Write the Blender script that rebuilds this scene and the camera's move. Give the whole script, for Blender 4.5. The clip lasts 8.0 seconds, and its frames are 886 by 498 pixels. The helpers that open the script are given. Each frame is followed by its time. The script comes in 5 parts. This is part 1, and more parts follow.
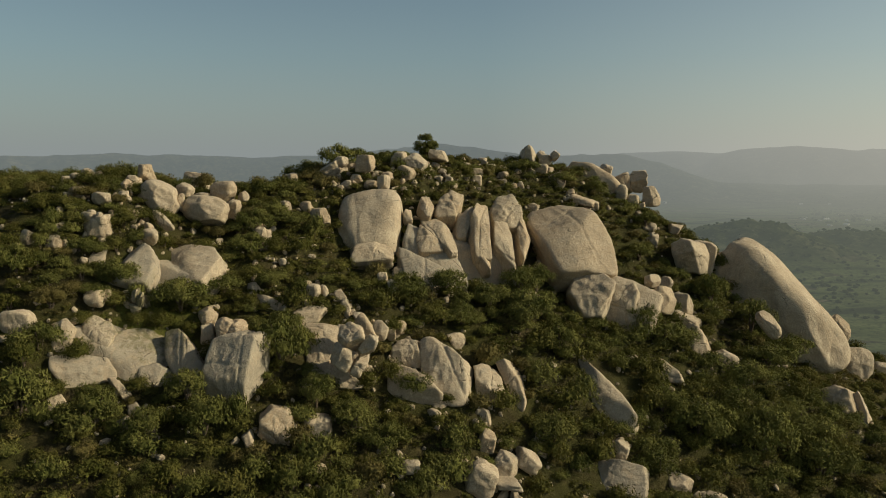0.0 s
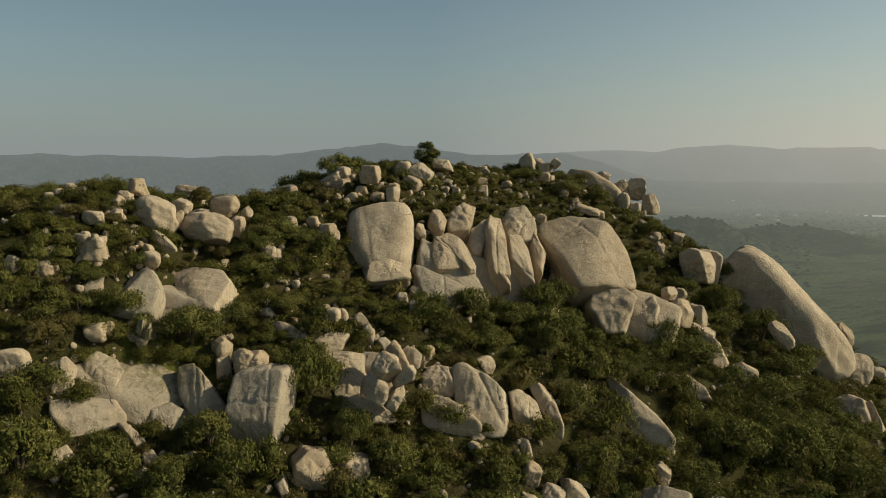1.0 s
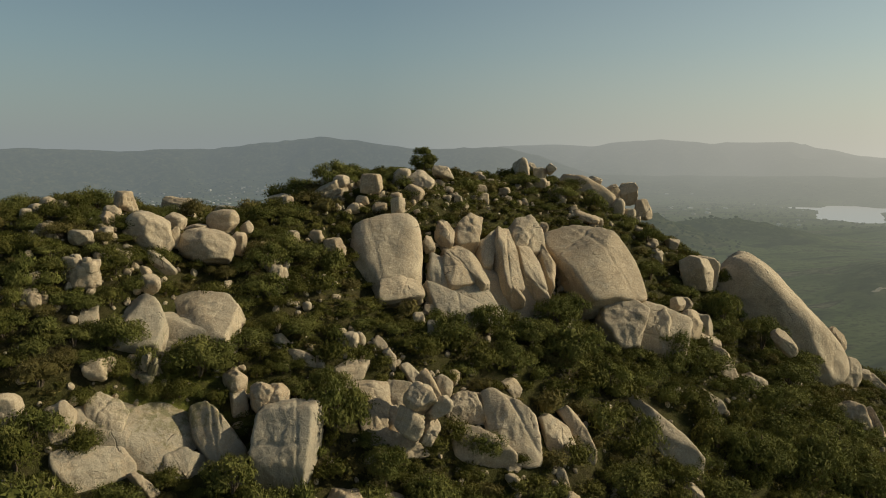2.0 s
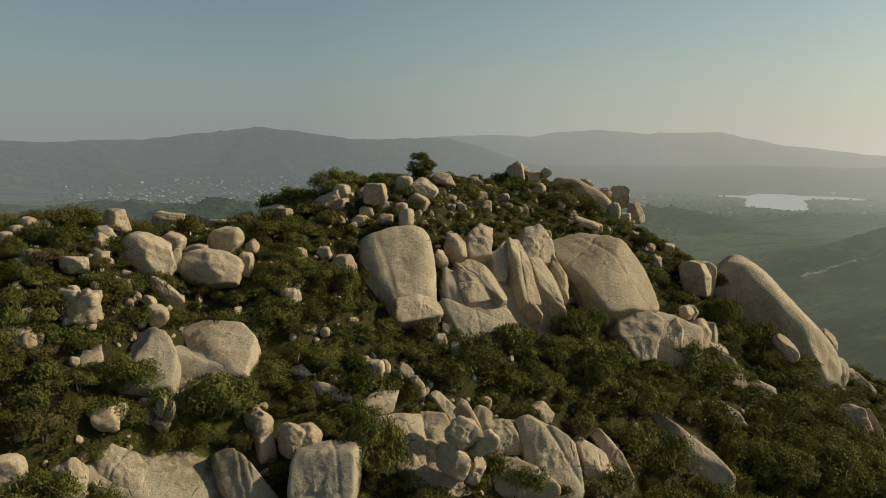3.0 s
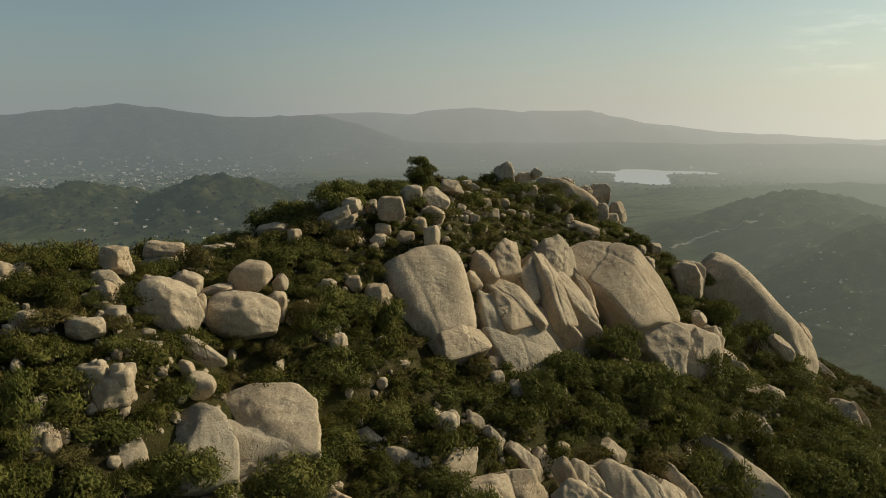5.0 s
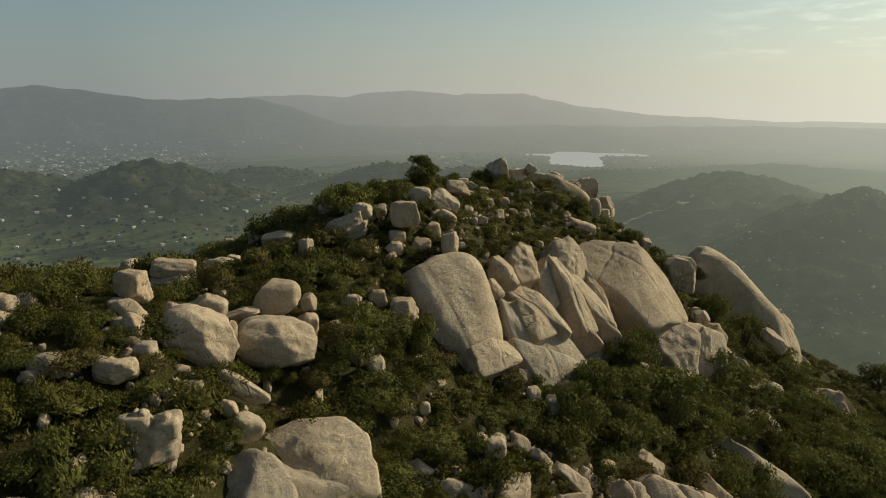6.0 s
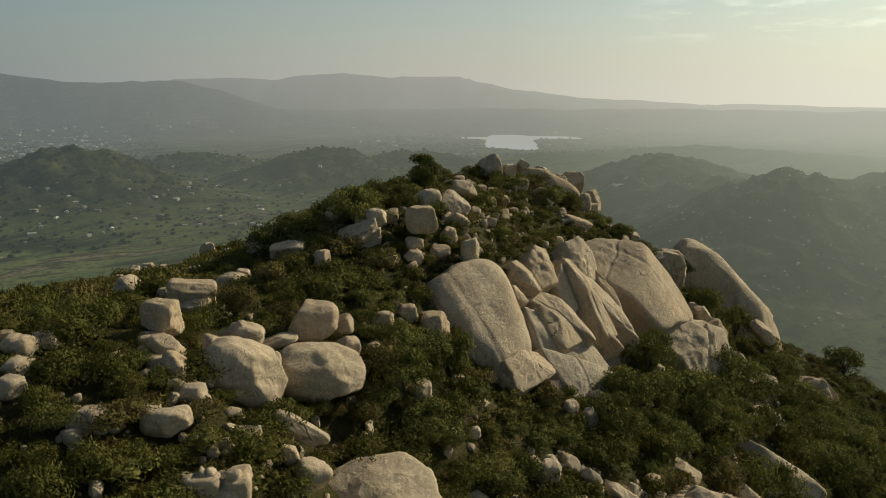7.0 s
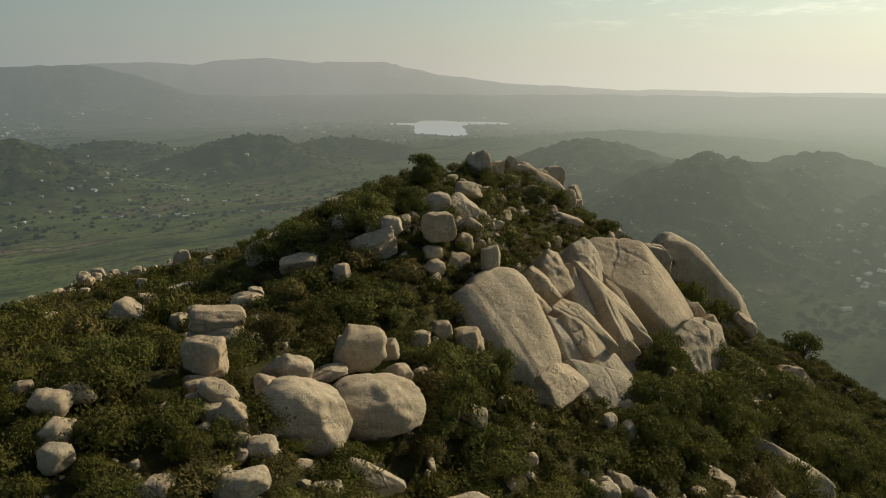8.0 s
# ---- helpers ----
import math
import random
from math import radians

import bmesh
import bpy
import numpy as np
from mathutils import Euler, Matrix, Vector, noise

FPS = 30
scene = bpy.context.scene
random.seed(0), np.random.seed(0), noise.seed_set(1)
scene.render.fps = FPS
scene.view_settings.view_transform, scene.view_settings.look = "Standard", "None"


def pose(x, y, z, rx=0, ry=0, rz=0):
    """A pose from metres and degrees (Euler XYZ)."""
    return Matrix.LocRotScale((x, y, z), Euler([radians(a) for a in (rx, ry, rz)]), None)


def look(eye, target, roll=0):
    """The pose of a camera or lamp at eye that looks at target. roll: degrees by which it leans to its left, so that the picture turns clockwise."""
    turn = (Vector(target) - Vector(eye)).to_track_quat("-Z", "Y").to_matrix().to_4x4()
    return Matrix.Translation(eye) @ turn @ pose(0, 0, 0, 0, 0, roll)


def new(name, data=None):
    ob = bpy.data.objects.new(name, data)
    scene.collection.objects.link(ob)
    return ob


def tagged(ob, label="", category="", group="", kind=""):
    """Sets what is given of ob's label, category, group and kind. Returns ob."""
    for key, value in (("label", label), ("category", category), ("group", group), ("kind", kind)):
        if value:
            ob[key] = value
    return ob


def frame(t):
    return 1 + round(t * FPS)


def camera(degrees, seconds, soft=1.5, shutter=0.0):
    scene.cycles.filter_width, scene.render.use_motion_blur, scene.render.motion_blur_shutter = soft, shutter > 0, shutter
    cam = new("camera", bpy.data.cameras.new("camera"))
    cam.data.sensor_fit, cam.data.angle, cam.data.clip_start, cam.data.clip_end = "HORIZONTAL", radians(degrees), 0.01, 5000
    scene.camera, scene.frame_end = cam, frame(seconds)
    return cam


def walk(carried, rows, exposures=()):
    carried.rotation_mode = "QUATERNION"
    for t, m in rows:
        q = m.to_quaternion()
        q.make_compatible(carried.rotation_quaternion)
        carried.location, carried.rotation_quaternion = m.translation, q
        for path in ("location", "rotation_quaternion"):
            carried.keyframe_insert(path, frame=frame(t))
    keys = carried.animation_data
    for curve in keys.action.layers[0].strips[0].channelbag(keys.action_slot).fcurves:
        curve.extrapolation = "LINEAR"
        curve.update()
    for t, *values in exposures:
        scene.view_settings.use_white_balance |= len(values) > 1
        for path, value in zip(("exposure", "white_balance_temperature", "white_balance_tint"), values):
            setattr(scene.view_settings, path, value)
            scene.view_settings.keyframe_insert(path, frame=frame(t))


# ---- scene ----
cam = camera(65.2, 8.0, soft=1.0, shutter=0.3)
EXPOSURES = ((0, -0.15), (8, -0.15))  # seconds, stops
ROWS = [
    (0, -2.91, 0.84, 60.29, -1.49, -7.23, 0.17),
    (0.5, -7.18, 3.39, 60.92, -3.69, -7.19, 0.12),
    (1, -11.45, 6.25, 61.71, -6.24, -7.29, -0.03),
    (1.5, -15.2, 9.04, 62.48, -8.72, -7.49, 0.02),
    (3, -25.47, 18.33, 65.43, -16.2, -8.61, -0.03),
    (3.5, -28.44, 21.46, 66.2, -18.61, -8.98, -0.08),
    (4, -31.46, 24.92, 66.99, -21.22, -9.33, -0.13),
    (4.5, -34.08, 28.27, 67.66, -23.65, -9.83, -0.07),
    (6, -41.62, 38.82, 69.98, -31.57, -11.82, -0.01),
    (6.5, -43.7, 42.27, 70.63, -34.09, -12.51, 0.05),
    (7, -45.81, 46.02, 71.34, -36.98, -13.17, 0.01),
    (7.5, -47.53, 49.7, 71.88, -39.81, -13.78, 0.07),
    (8, -49.25, 53.78, 72.39, -42.95, -14.31, 0.13),
]  # seconds, eye, yaw, pitch, roll
walk(cam, [(t, pose(x, y, z, 90 + pitch, 0, yaw) @ pose(0, 0, 0, 0, 0, roll)) for t, x, y, z, yaw, pitch, roll in ROWS], EXPOSURES)

# ---- sun, sky and exposure ----
SKY_HAZE = ((4.0, 4.4, 4.4), (8.0, 7.75, 6.65), (12.9, 12.5, 10.2))  # sky radiance in the haze, away from the sun, aside and towards it
SKY_STRENGTH = 0.075
SUN_AZ, SUN_EL = 95.0, 28.0  # degrees clockwise from +y, and up
world = bpy.data.worlds.new("hazy_evening_sky")
scene.world = world
world.use_nodes = True
wn, wl = world.node_tree.nodes, world.node_tree.links
sky = wn.new("ShaderNodeTexSky")
sky.sky_type = "NISHITA"
sky.sun_disc = False
sky.sun_elevation, sky.sun_rotation = radians(SUN_EL), radians(SUN_AZ)
sky.altitude, sky.air_density, sky.dust_density, sky.ozone_density = 0, 1.0, 1.2, 1.0
background = next(n for n in wn if n.type == "BACKGROUND")
background.inputs["Strength"].default_value = SKY_STRENGTH
# thick evening haze low over the horizon, warmer towards the sun
ray = wn.new("ShaderNodeTexCoord")
axes = wn.new("ShaderNodeSeparateXYZ")
wl.new(ray.outputs["Generated"], axes.inputs[0])


def sky_ramp(fac, *stops):
    n = wn.new("ShaderNodeValToRGB")
    while len(n.color_ramp.elements) < len(stops):
        n.color_ramp.elements.new(0.5)
    for e, (p, c) in zip(n.color_ramp.elements, stops):
        e.position, e.color = p, (*c, 1)
    wl.new(fac, n.inputs["Fac"])
    return n.outputs["Color"]


def sky_mix(fac, a, b, kind="MIX"):
    n = wn.new("ShaderNodeMix")
    n.data_type, n.blend_type = "RGBA", kind
    for k, v in ((0, fac), (6, a), (7, b)):
        if isinstance(v, bpy.types.NodeSocket):
            wl.new(v, n.inputs[k])
        elif k:
            n.inputs[k].default_value = (*v, 1)
        else:
            n.inputs[k].default_value = v
    return n.outputs[2]


toward = wn.new("ShaderNodeVectorMath")
toward.operation = "DOT_PRODUCT"
toward.inputs[1].default_value = (math.sin(radians(SUN_AZ)), math.cos(radians(SUN_AZ)), 0.0)
wl.new(ray.outputs["Generated"], toward.inputs[0])
haze = sky_ramp(toward.outputs["Value"], (0.0, SKY_HAZE[0]), (0.6, SKY_HAZE[1]), (1.0, SKY_HAZE[2]))
veil = sky_ramp(axes.outputs["Z"], (0.0, (0.95,) * 3), (0.06, (0.72,) * 3), (0.14, (0.45,) * 3), (0.3, (0.2,) * 3))
shape = wn.new("ShaderNodeMapping")
shape.inputs["Scale"].default_value = (5.0, 5.0, 26.0)
wl.new(ray.outputs["Generated"], shape.inputs["Vector"])
puffs = wn.new("ShaderNodeTexNoise")
puffs.inputs["Scale"].default_value, puffs.inputs["Detail"].default_value, puffs.inputs["Roughness"].default_value = 1.6, 6.0, 0.62
wl.new(shape.outputs["Vector"], puffs.inputs["Vector"])
cloud = sky_mix(1.0, sky_ramp(puffs.outputs["Fac"], (0.5, (0, 0, 0)), (0.6, (0.75,) * 3)), sky_ramp(axes.outputs["Z"], (0.05, (0, 0, 0)), (0.075, (1, 1, 1)), (0.115, (1, 1, 1)), (0.16, (0, 0, 0))), "MULTIPLY")
cloud = sky_mix(1.0, cloud, sky_ramp(toward.outputs["Value"], (0.71, (0, 0, 0)), (0.82, (1, 1, 1))), "MULTIPLY")
haze = sky_mix(cloud, haze, sky_ramp(puffs.outputs["Fac"], (0.5, (12.0, 11.6, 9.5)), (0.7, (17.5, 16.8, 13.6))))
wl.new(sky_mix(veil, sky_mix(1.0, sky.outputs["Color"], sky_ramp(axes.outputs["Z"], (0.15, (0.9, 1.15, 1.07)), (0.6, (0.6, 0.7, 0.72))), "MULTIPLY"), haze), background.inputs["Color"])

sun = new("sun", bpy.data.lights.new("sun", "SUN"))
sun.data.energy, sun.data.angle, sun.data.color = 5.05, radians(1.0), (1.0, 0.875, 0.62)
sa, se = radians(SUN_AZ), radians(SUN_EL)
sun.matrix_world = look((math.sin(sa) * math.cos(se) * 300, math.cos(sa) * math.cos(se) * 300, math.sin(se) * 300), (0, 0, 0))


# ---- materials ----
def shader(name):
    m = bpy.data.materials.new(name)
    m.use_nodes = True
    m.node_tree.nodes.clear()
    return m, m.node_tree.nodes, m.node_tree.links


def node(nodes, kind, **inputs):
    n = nodes.new(kind)
    for key, value in inputs.items():
        n.inputs[key].default_value = value
    return n


def noise_node(nodes, links, vector, scale, detail=4.0, rough=0.6, distort=0.0):
    n = node(nodes, "ShaderNodeTexNoise", Scale=scale, Detail=detail, Roughness=rough, Distortion=distort)
    links.new(vector, n.inputs["Vector"])
    return n.outputs["Fac"]


def ramp(nodes, links, fac, *stops):
    n = nodes.new("ShaderNodeValToRGB")
    e = n.color_ramp.elements
    while len(e) < len(stops):
        e.new(0.5)
    for k, (p, c) in enumerate(stops):
        e[k].position, e[k].color = p, (*c, 1)
    links.new(fac, n.inputs["Fac"])
    return n.outputs["Color"]


def mixed(nodes, links, fac, a, b, kind="MIX"):
    n = nodes.new("ShaderNodeMix")
    n.data_type, n.blend_type = "RGBA", kind
    for socket, value in ((n.inputs[0], fac), (n.inputs[6], a), (n.inputs[7], b)):
        if isinstance(value, bpy.types.NodeSocket):
            links.new(value, socket)
        elif socket is n.inputs[0]:
            socket.default_value = value
        else:
            socket.default_value = (*value, 1)
    return n.outputs[2]


def calc(nodes, links, op, a, b=0.0, c=0.0):
    n = nodes.new("ShaderNodeMath")
    n.operation = op
    for k, v in enumerate((a, b, c)):
        if isinstance(v, bpy.types.NodeSocket):
            links.new(v, n.inputs[k])
        else:
            n.inputs[k].default_value = v
    return n.outputs[0]


def grey(v):
    return (v, v, v)


def finish(nodes, links, colour, rough, height=None, strength=0.3, distance=0.1, translucent=0.0):
    b = node(nodes, "ShaderNodeBsdfPrincipled", Roughness=rough)
    b.inputs["Specular IOR Level"].default_value = 0.12
    links.new(colour, b.inputs["Base Color"])
    if height is not None:
        bump = node(nodes, "ShaderNodeBump", Strength=strength, Distance=distance)
        links.new(height, bump.inputs["Height"])
        links.new(bump.outputs["Normal"], b.inputs["Normal"])
    out = nodes.new("ShaderNodeOutputMaterial")
    last = b.outputs[0]
    if translucent:
        tr = nodes.new("ShaderNodeBsdfTranslucent")
        links.new(colour, tr.inputs["Color"])
        mx = node(nodes, "ShaderNodeMixShader", Fac=translucent)
        links.new(b.outputs[0], mx.inputs[1])
        links.new(tr.outputs[0], mx.inputs[2])
        last = mx.outputs[0]
    links.new(last, out.inputs["Surface"])
    return out


def granite_material(name, grey_skin):
    """grey_skin: how much of the stone the grey lichen covers."""
    m, n, l = shader(name)
    pos = n.new("ShaderNodeNewGeometry").outputs["Position"]
    one = n.new("ShaderNodeObjectInfo").outputs["Random"]
    broad = noise_node(n, l, pos, 0.3, 5, 0.6, 0.4)
    mid = noise_node(n, l, pos, 1.5, 7, 0.68, 0.5)
    fine = noise_node(n, l, pos, 6.0, 6, 0.7, 0.3)
    grain = noise_node(n, l, pos, 24, 4, 0.75)
    squash = node(n, "ShaderNodeMapping")
    squash.inputs["Scale"].default_value = (1.3, 1.3, 0.14)
    l.new(pos, squash.inputs["Vector"])
    streak = noise_node(n, l, squash.outputs["Vector"], 1.5, 7, 0.72, 0.7)
    body = ramp(n, l, broad, (0.3, (0.305, 0.24, 0.162)), (0.5, (0.435, 0.352, 0.246)), (0.72, (0.525, 0.436, 0.315)))
    rusty = mixed(n, l, calc(n, l, "MULTIPLY", ramp(n, l, one, (0.5, grey(0)), (0.95, grey(1))), 0.55), body, (0.4, 0.285, 0.17))
    pale = mixed(n, l, ramp(n, l, fine, (0.5, grey(0)), (0.62, grey(0.75))), rusty, (0.54, 0.46, 0.34))
    stained = mixed(n, l, ramp(n, l, streak, (0.53, grey(0)), (0.72, grey(0.62))), pale, (0.17, 0.15, 0.12))
    lichen = mixed(n, l, ramp(n, l, mid, (0.56, grey(0)), (0.7, grey(0.45))), stained, (0.28, 0.25, 0.185))
    skin = noise_node(n, l, pos, 0.75, 6, 0.7, 0.9)
    lichen = mixed(n, l, ramp(n, l, skin, (0.54 - 0.22 * grey_skin, grey(0)), (0.64 - 0.1 * grey_skin, grey(0.45 + 0.2 * grey_skin))), lichen, (0.29, 0.265, 0.21))
    away = node(n, "ShaderNodeVectorMath")
    away.operation = "DISTANCE"
    away.inputs[1].default_value = (-29, 67.5, 46)
    l.new(pos, away.inputs[0])
    moss = calc(n, l, "ADD", calc(n, l, "DIVIDE", away.outputs["Value"], 20.0), calc(n, l, "MULTIPLY", mid, 0.8))
    lichen = mixed(n, l, ramp(n, l, moss, (0.5, grey(0.75)), (0.64, grey(0))), lichen, (0.13, 0.125, 0.05))
    speckle = mixed(n, l, ramp(n, l, grain, (0.37, grey(0.38)), (0.56, grey(0))), lichen, (0.11, 0.09, 0.07))
    warp = node(n, "ShaderNodeVectorMath")
    warp.operation = "ADD"
    l.new(pos, warp.inputs[0])
    shake = node(n, "ShaderNodeTexNoise", Scale=0.9, Detail=4.0)
    l.new(pos, shake.inputs["Vector"])
    l.new(shake.outputs["Color"], warp.inputs[1])
    crack = node(n, "ShaderNodeTexVoronoi", Scale=0.27)
    crack.feature = "DISTANCE_TO_EDGE"
    l.new(warp.outputs[0], crack.inputs["Vector"])
    line = calc(n, l, "MULTIPLY", ramp(n, l, crack.outputs["Distance"], (0.0, grey(0.9)), (0.016, grey(0))), ramp(n, l, broad, (0.56, grey(0)), (0.62, grey(0.8))))
    cracked = mixed(n, l, line, speckle, (0.035, 0.03, 0.022))
    flake = calc(n, l, "MULTIPLY", mid, 0.9)
    rough = calc(n, l, "MULTIPLY", fine, calc(n, l, "MULTIPLY", ramp(n, l, broad, (0.42, grey(0.12)), (0.6, grey(1))), 0.4))
    relief = calc(n, l, "ADD", rough, calc(n, l, "ADD", flake, calc(n, l, "MULTIPLY", grain, 0.12)))
    finish(n, l, cracked, 0.92, calc(n, l, "SUBTRACT", relief, line), 0.7, 0.25)
    return m


def soil_material():
    m, n, l = shader("hillside_soil_and_litter")
    pos = n.new("ShaderNodeNewGeometry").outputs["Position"]
    broad = noise_node(n, l, pos, 0.12, 5, 0.65, 0.5)
    mid = noise_node(n, l, pos, 0.9, 6, 0.7, 0.4)
    fine = noise_node(n, l, pos, 9, 6, 0.75)
    earth = ramp(n, l, mid, (0.32, (0.02, 0.017, 0.008)), (0.5, (0.044, 0.036, 0.016)), (0.7, (0.12, 0.092, 0.048)))
    green = ramp(n, l, fine, (0.35, (0.024, 0.026, 0.007)), (0.65, (0.056, 0.057, 0.014)))
    cover = mixed(n, l, ramp(n, l, broad, (0.4, grey(0.25)), (0.58, grey(0.9))), earth, green)
    away = node(n, "ShaderNodeVectorMath")
    away.operation = "DISTANCE"
    away.inputs[1].default_value = (-29, 67.5, 46)
    l.new(pos, away.inputs[0])
    moss = calc(n, l, "ADD", calc(n, l, "DIVIDE", away.outputs["Value"], 20.0), calc(n, l, "MULTIPLY", mid, 0.8))
    cover = mixed(n, l, ramp(n, l, moss, (0.5, grey(0.9)), (0.68, grey(0))), cover, (0.145, 0.15, 0.03))
    litter = mixed(n, l, ramp(n, l, fine, (0.55, grey(0)), (0.75, grey(0.55))), cover, (0.14, 0.105, 0.055))
    finish(n, l, litter, 0.95, calc(n, l, "ADD", fine, mid), 0.8, 0.2)
    return m


def leaf_material(name, dark, light, dry):
    m, n, l = shader(name)
    isle = n.new("ShaderNodeNewGeometry")
    info = n.new("ShaderNodeObjectInfo").outputs["Random"]
    pos = isle.outputs["Position"]
    clump = noise_node(n, l, pos, 0.42, 3, 0.6)
    leaf = ramp(n, l, isle.outputs["Random Per Island"], (0.0, dark), (0.75, light), (1.0, dry))
    shift = mixed(n, l, ramp(n, l, clump, (0.38, grey(0)), (0.64, grey(0.75))), leaf, dry)
    patch = ramp(n, l, noise_node(n, l, pos, 0.23, 2, 0.5), (0.42, grey(0)), (0.6, grey(0.4)))
    tone = mixed(n, l, calc(n, l, "MULTIPLY", info, 0.35), mixed(n, l, patch, shift, dark), dark)
    finish(n, l, tone, 0.9, translucent=0.22)
    return m


def bark_material():
    m, n, l = shader("grey_brown_bark")
    pos = n.new("ShaderNodeNewGeometry").outputs["Position"]
    f = noise_node(n, l, pos, 12, 5, 0.7)
    finish(n, l, ramp(n, l, f, (0.3, (0.06, 0.045, 0.03)), (0.7, (0.16, 0.125, 0.09))), 0.9, f, 0.6, 0.05)
    return m


def painted_haze_fade(n, l, pos):
    """How much painted haze covers the far land, by its distance from the hill; the painted haze is brighter and warmer
    towards the sun's side.
    """
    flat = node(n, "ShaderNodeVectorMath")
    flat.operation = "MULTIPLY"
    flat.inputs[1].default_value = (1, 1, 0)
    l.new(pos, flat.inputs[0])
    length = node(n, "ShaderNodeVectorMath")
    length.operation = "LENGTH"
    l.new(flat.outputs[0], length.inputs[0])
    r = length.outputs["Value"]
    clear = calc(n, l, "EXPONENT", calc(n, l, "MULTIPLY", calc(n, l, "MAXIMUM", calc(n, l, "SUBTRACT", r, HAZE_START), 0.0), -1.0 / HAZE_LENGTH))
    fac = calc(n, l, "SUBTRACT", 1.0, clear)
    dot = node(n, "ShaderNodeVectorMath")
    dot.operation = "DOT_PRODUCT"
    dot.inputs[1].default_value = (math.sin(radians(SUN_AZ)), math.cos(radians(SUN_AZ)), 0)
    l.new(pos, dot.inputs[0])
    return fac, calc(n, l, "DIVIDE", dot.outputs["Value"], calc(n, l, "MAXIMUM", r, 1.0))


# Haze painted into far materials: where it starts, how it thickens, its glow tints
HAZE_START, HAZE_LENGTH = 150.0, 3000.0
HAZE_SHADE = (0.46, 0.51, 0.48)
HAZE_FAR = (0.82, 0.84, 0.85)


def painted_haze_finish(n, l, colour, pos):
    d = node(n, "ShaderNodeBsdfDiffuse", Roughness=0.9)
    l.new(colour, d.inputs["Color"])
    fac, side = painted_haze_fade(n, l, pos)
    # this emission paints the distance haze over the diffuse land
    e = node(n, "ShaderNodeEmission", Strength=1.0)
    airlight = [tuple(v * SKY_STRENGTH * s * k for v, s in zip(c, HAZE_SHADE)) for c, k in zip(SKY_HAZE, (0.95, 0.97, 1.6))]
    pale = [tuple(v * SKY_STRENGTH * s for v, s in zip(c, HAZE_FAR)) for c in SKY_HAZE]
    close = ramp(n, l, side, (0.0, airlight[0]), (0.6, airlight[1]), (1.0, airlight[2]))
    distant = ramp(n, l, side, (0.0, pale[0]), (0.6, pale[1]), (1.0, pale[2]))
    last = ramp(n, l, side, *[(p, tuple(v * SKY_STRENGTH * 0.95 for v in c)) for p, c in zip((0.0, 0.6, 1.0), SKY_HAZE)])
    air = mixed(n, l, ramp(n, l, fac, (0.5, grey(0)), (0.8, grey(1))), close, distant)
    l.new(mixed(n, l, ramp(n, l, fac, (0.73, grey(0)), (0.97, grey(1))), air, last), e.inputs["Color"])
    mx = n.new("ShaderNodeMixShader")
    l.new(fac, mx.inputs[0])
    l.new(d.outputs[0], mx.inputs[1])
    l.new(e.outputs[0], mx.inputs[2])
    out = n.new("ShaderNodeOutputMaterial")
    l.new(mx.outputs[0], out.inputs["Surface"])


def valley_material():
    m, n, l = shader("valley_and_hills_with_painted_haze")
    pos = n.new("ShaderNodeNewGeometry").outputs["Position"]
    part = n.new("ShaderNodeSeparateXYZ")
    l.new(pos, part.inputs[0])
    broad = noise_node(n, l, pos, 0.0045, 6, 0.62, 0.6)
    mid = noise_node(n, l, pos, 0.02, 7, 0.7, 0.4)
    fine = noise_node(n, l, pos, 0.11, 5, 0.75)
    brush = ramp(n, l, mid, (0.35, (0.026, 0.035, 0.01)), (0.5, (0.07, 0.078, 0.032)), (0.68, (0.18, 0.168, 0.08)))
    rocky = mixed(n, l, ramp(n, l, fine, (0.62, grey(0)), (0.72, grey(0.6))), mixed(n, l, ramp(n, l, noise_node(n, l, pos, 0.055, 4, 0.7), (0.42, grey(0.75)), (0.56, grey(0))), brush, (0.02, 0.026, 0.01)), (0.3, 0.26, 0.2))
    squash = node(n, "ShaderNodeMapping")
    squash.inputs["Scale"].default_value = (0.35, 1.0, 0.0)
    squash.inputs["Rotation"].default_value = (0, 0, radians(-12))
    l.new(pos, squash.inputs["Vector"])
    band = noise_node(n, l, squash.outputs["Vector"], 0.012, 5, 0.6, 0.2)
    field = ramp(n, l, band, (0.38, (0.03, 0.036, 0.018)), (0.47, (0.115, 0.14, 0.048)), (0.56, (0.16, 0.18, 0.07)), (0.6, (0.055, 0.045, 0.03)), (0.64, (0.22, 0.185, 0.11)), (0.7, (0.08, 0.09, 0.035)))
    orchard = mixed(n, l, ramp(n, l, fine, (0.5, grey(0)), (0.6, grey(0.75))), field, (0.035, 0.042, 0.022))
    low = ramp(n, l, calc(n, l, "MULTIPLY_ADD", part.outputs["Z"], 0.02, 3.42), (0.3, grey(1)), (0.75, grey(0)))
    land = mixed(n, l, low, rocky, orchard)
    painted_haze_finish(n, l, mixed(n, l, ramp(n, l, broad, (0.4, grey(0)), (0.65, grey(0.4))), land, (0.05, 0.058, 0.03)), pos)
    return m


def plain_painted_haze_material(name, a, b):
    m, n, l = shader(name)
    # tone differs by island; the same glowing haze is painted over it
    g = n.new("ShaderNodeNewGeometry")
    painted_haze_finish(n, l, ramp(n, l, g.outputs["Random Per Island"], (0.0, a), (1.0, b)), g.outputs["Position"])
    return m


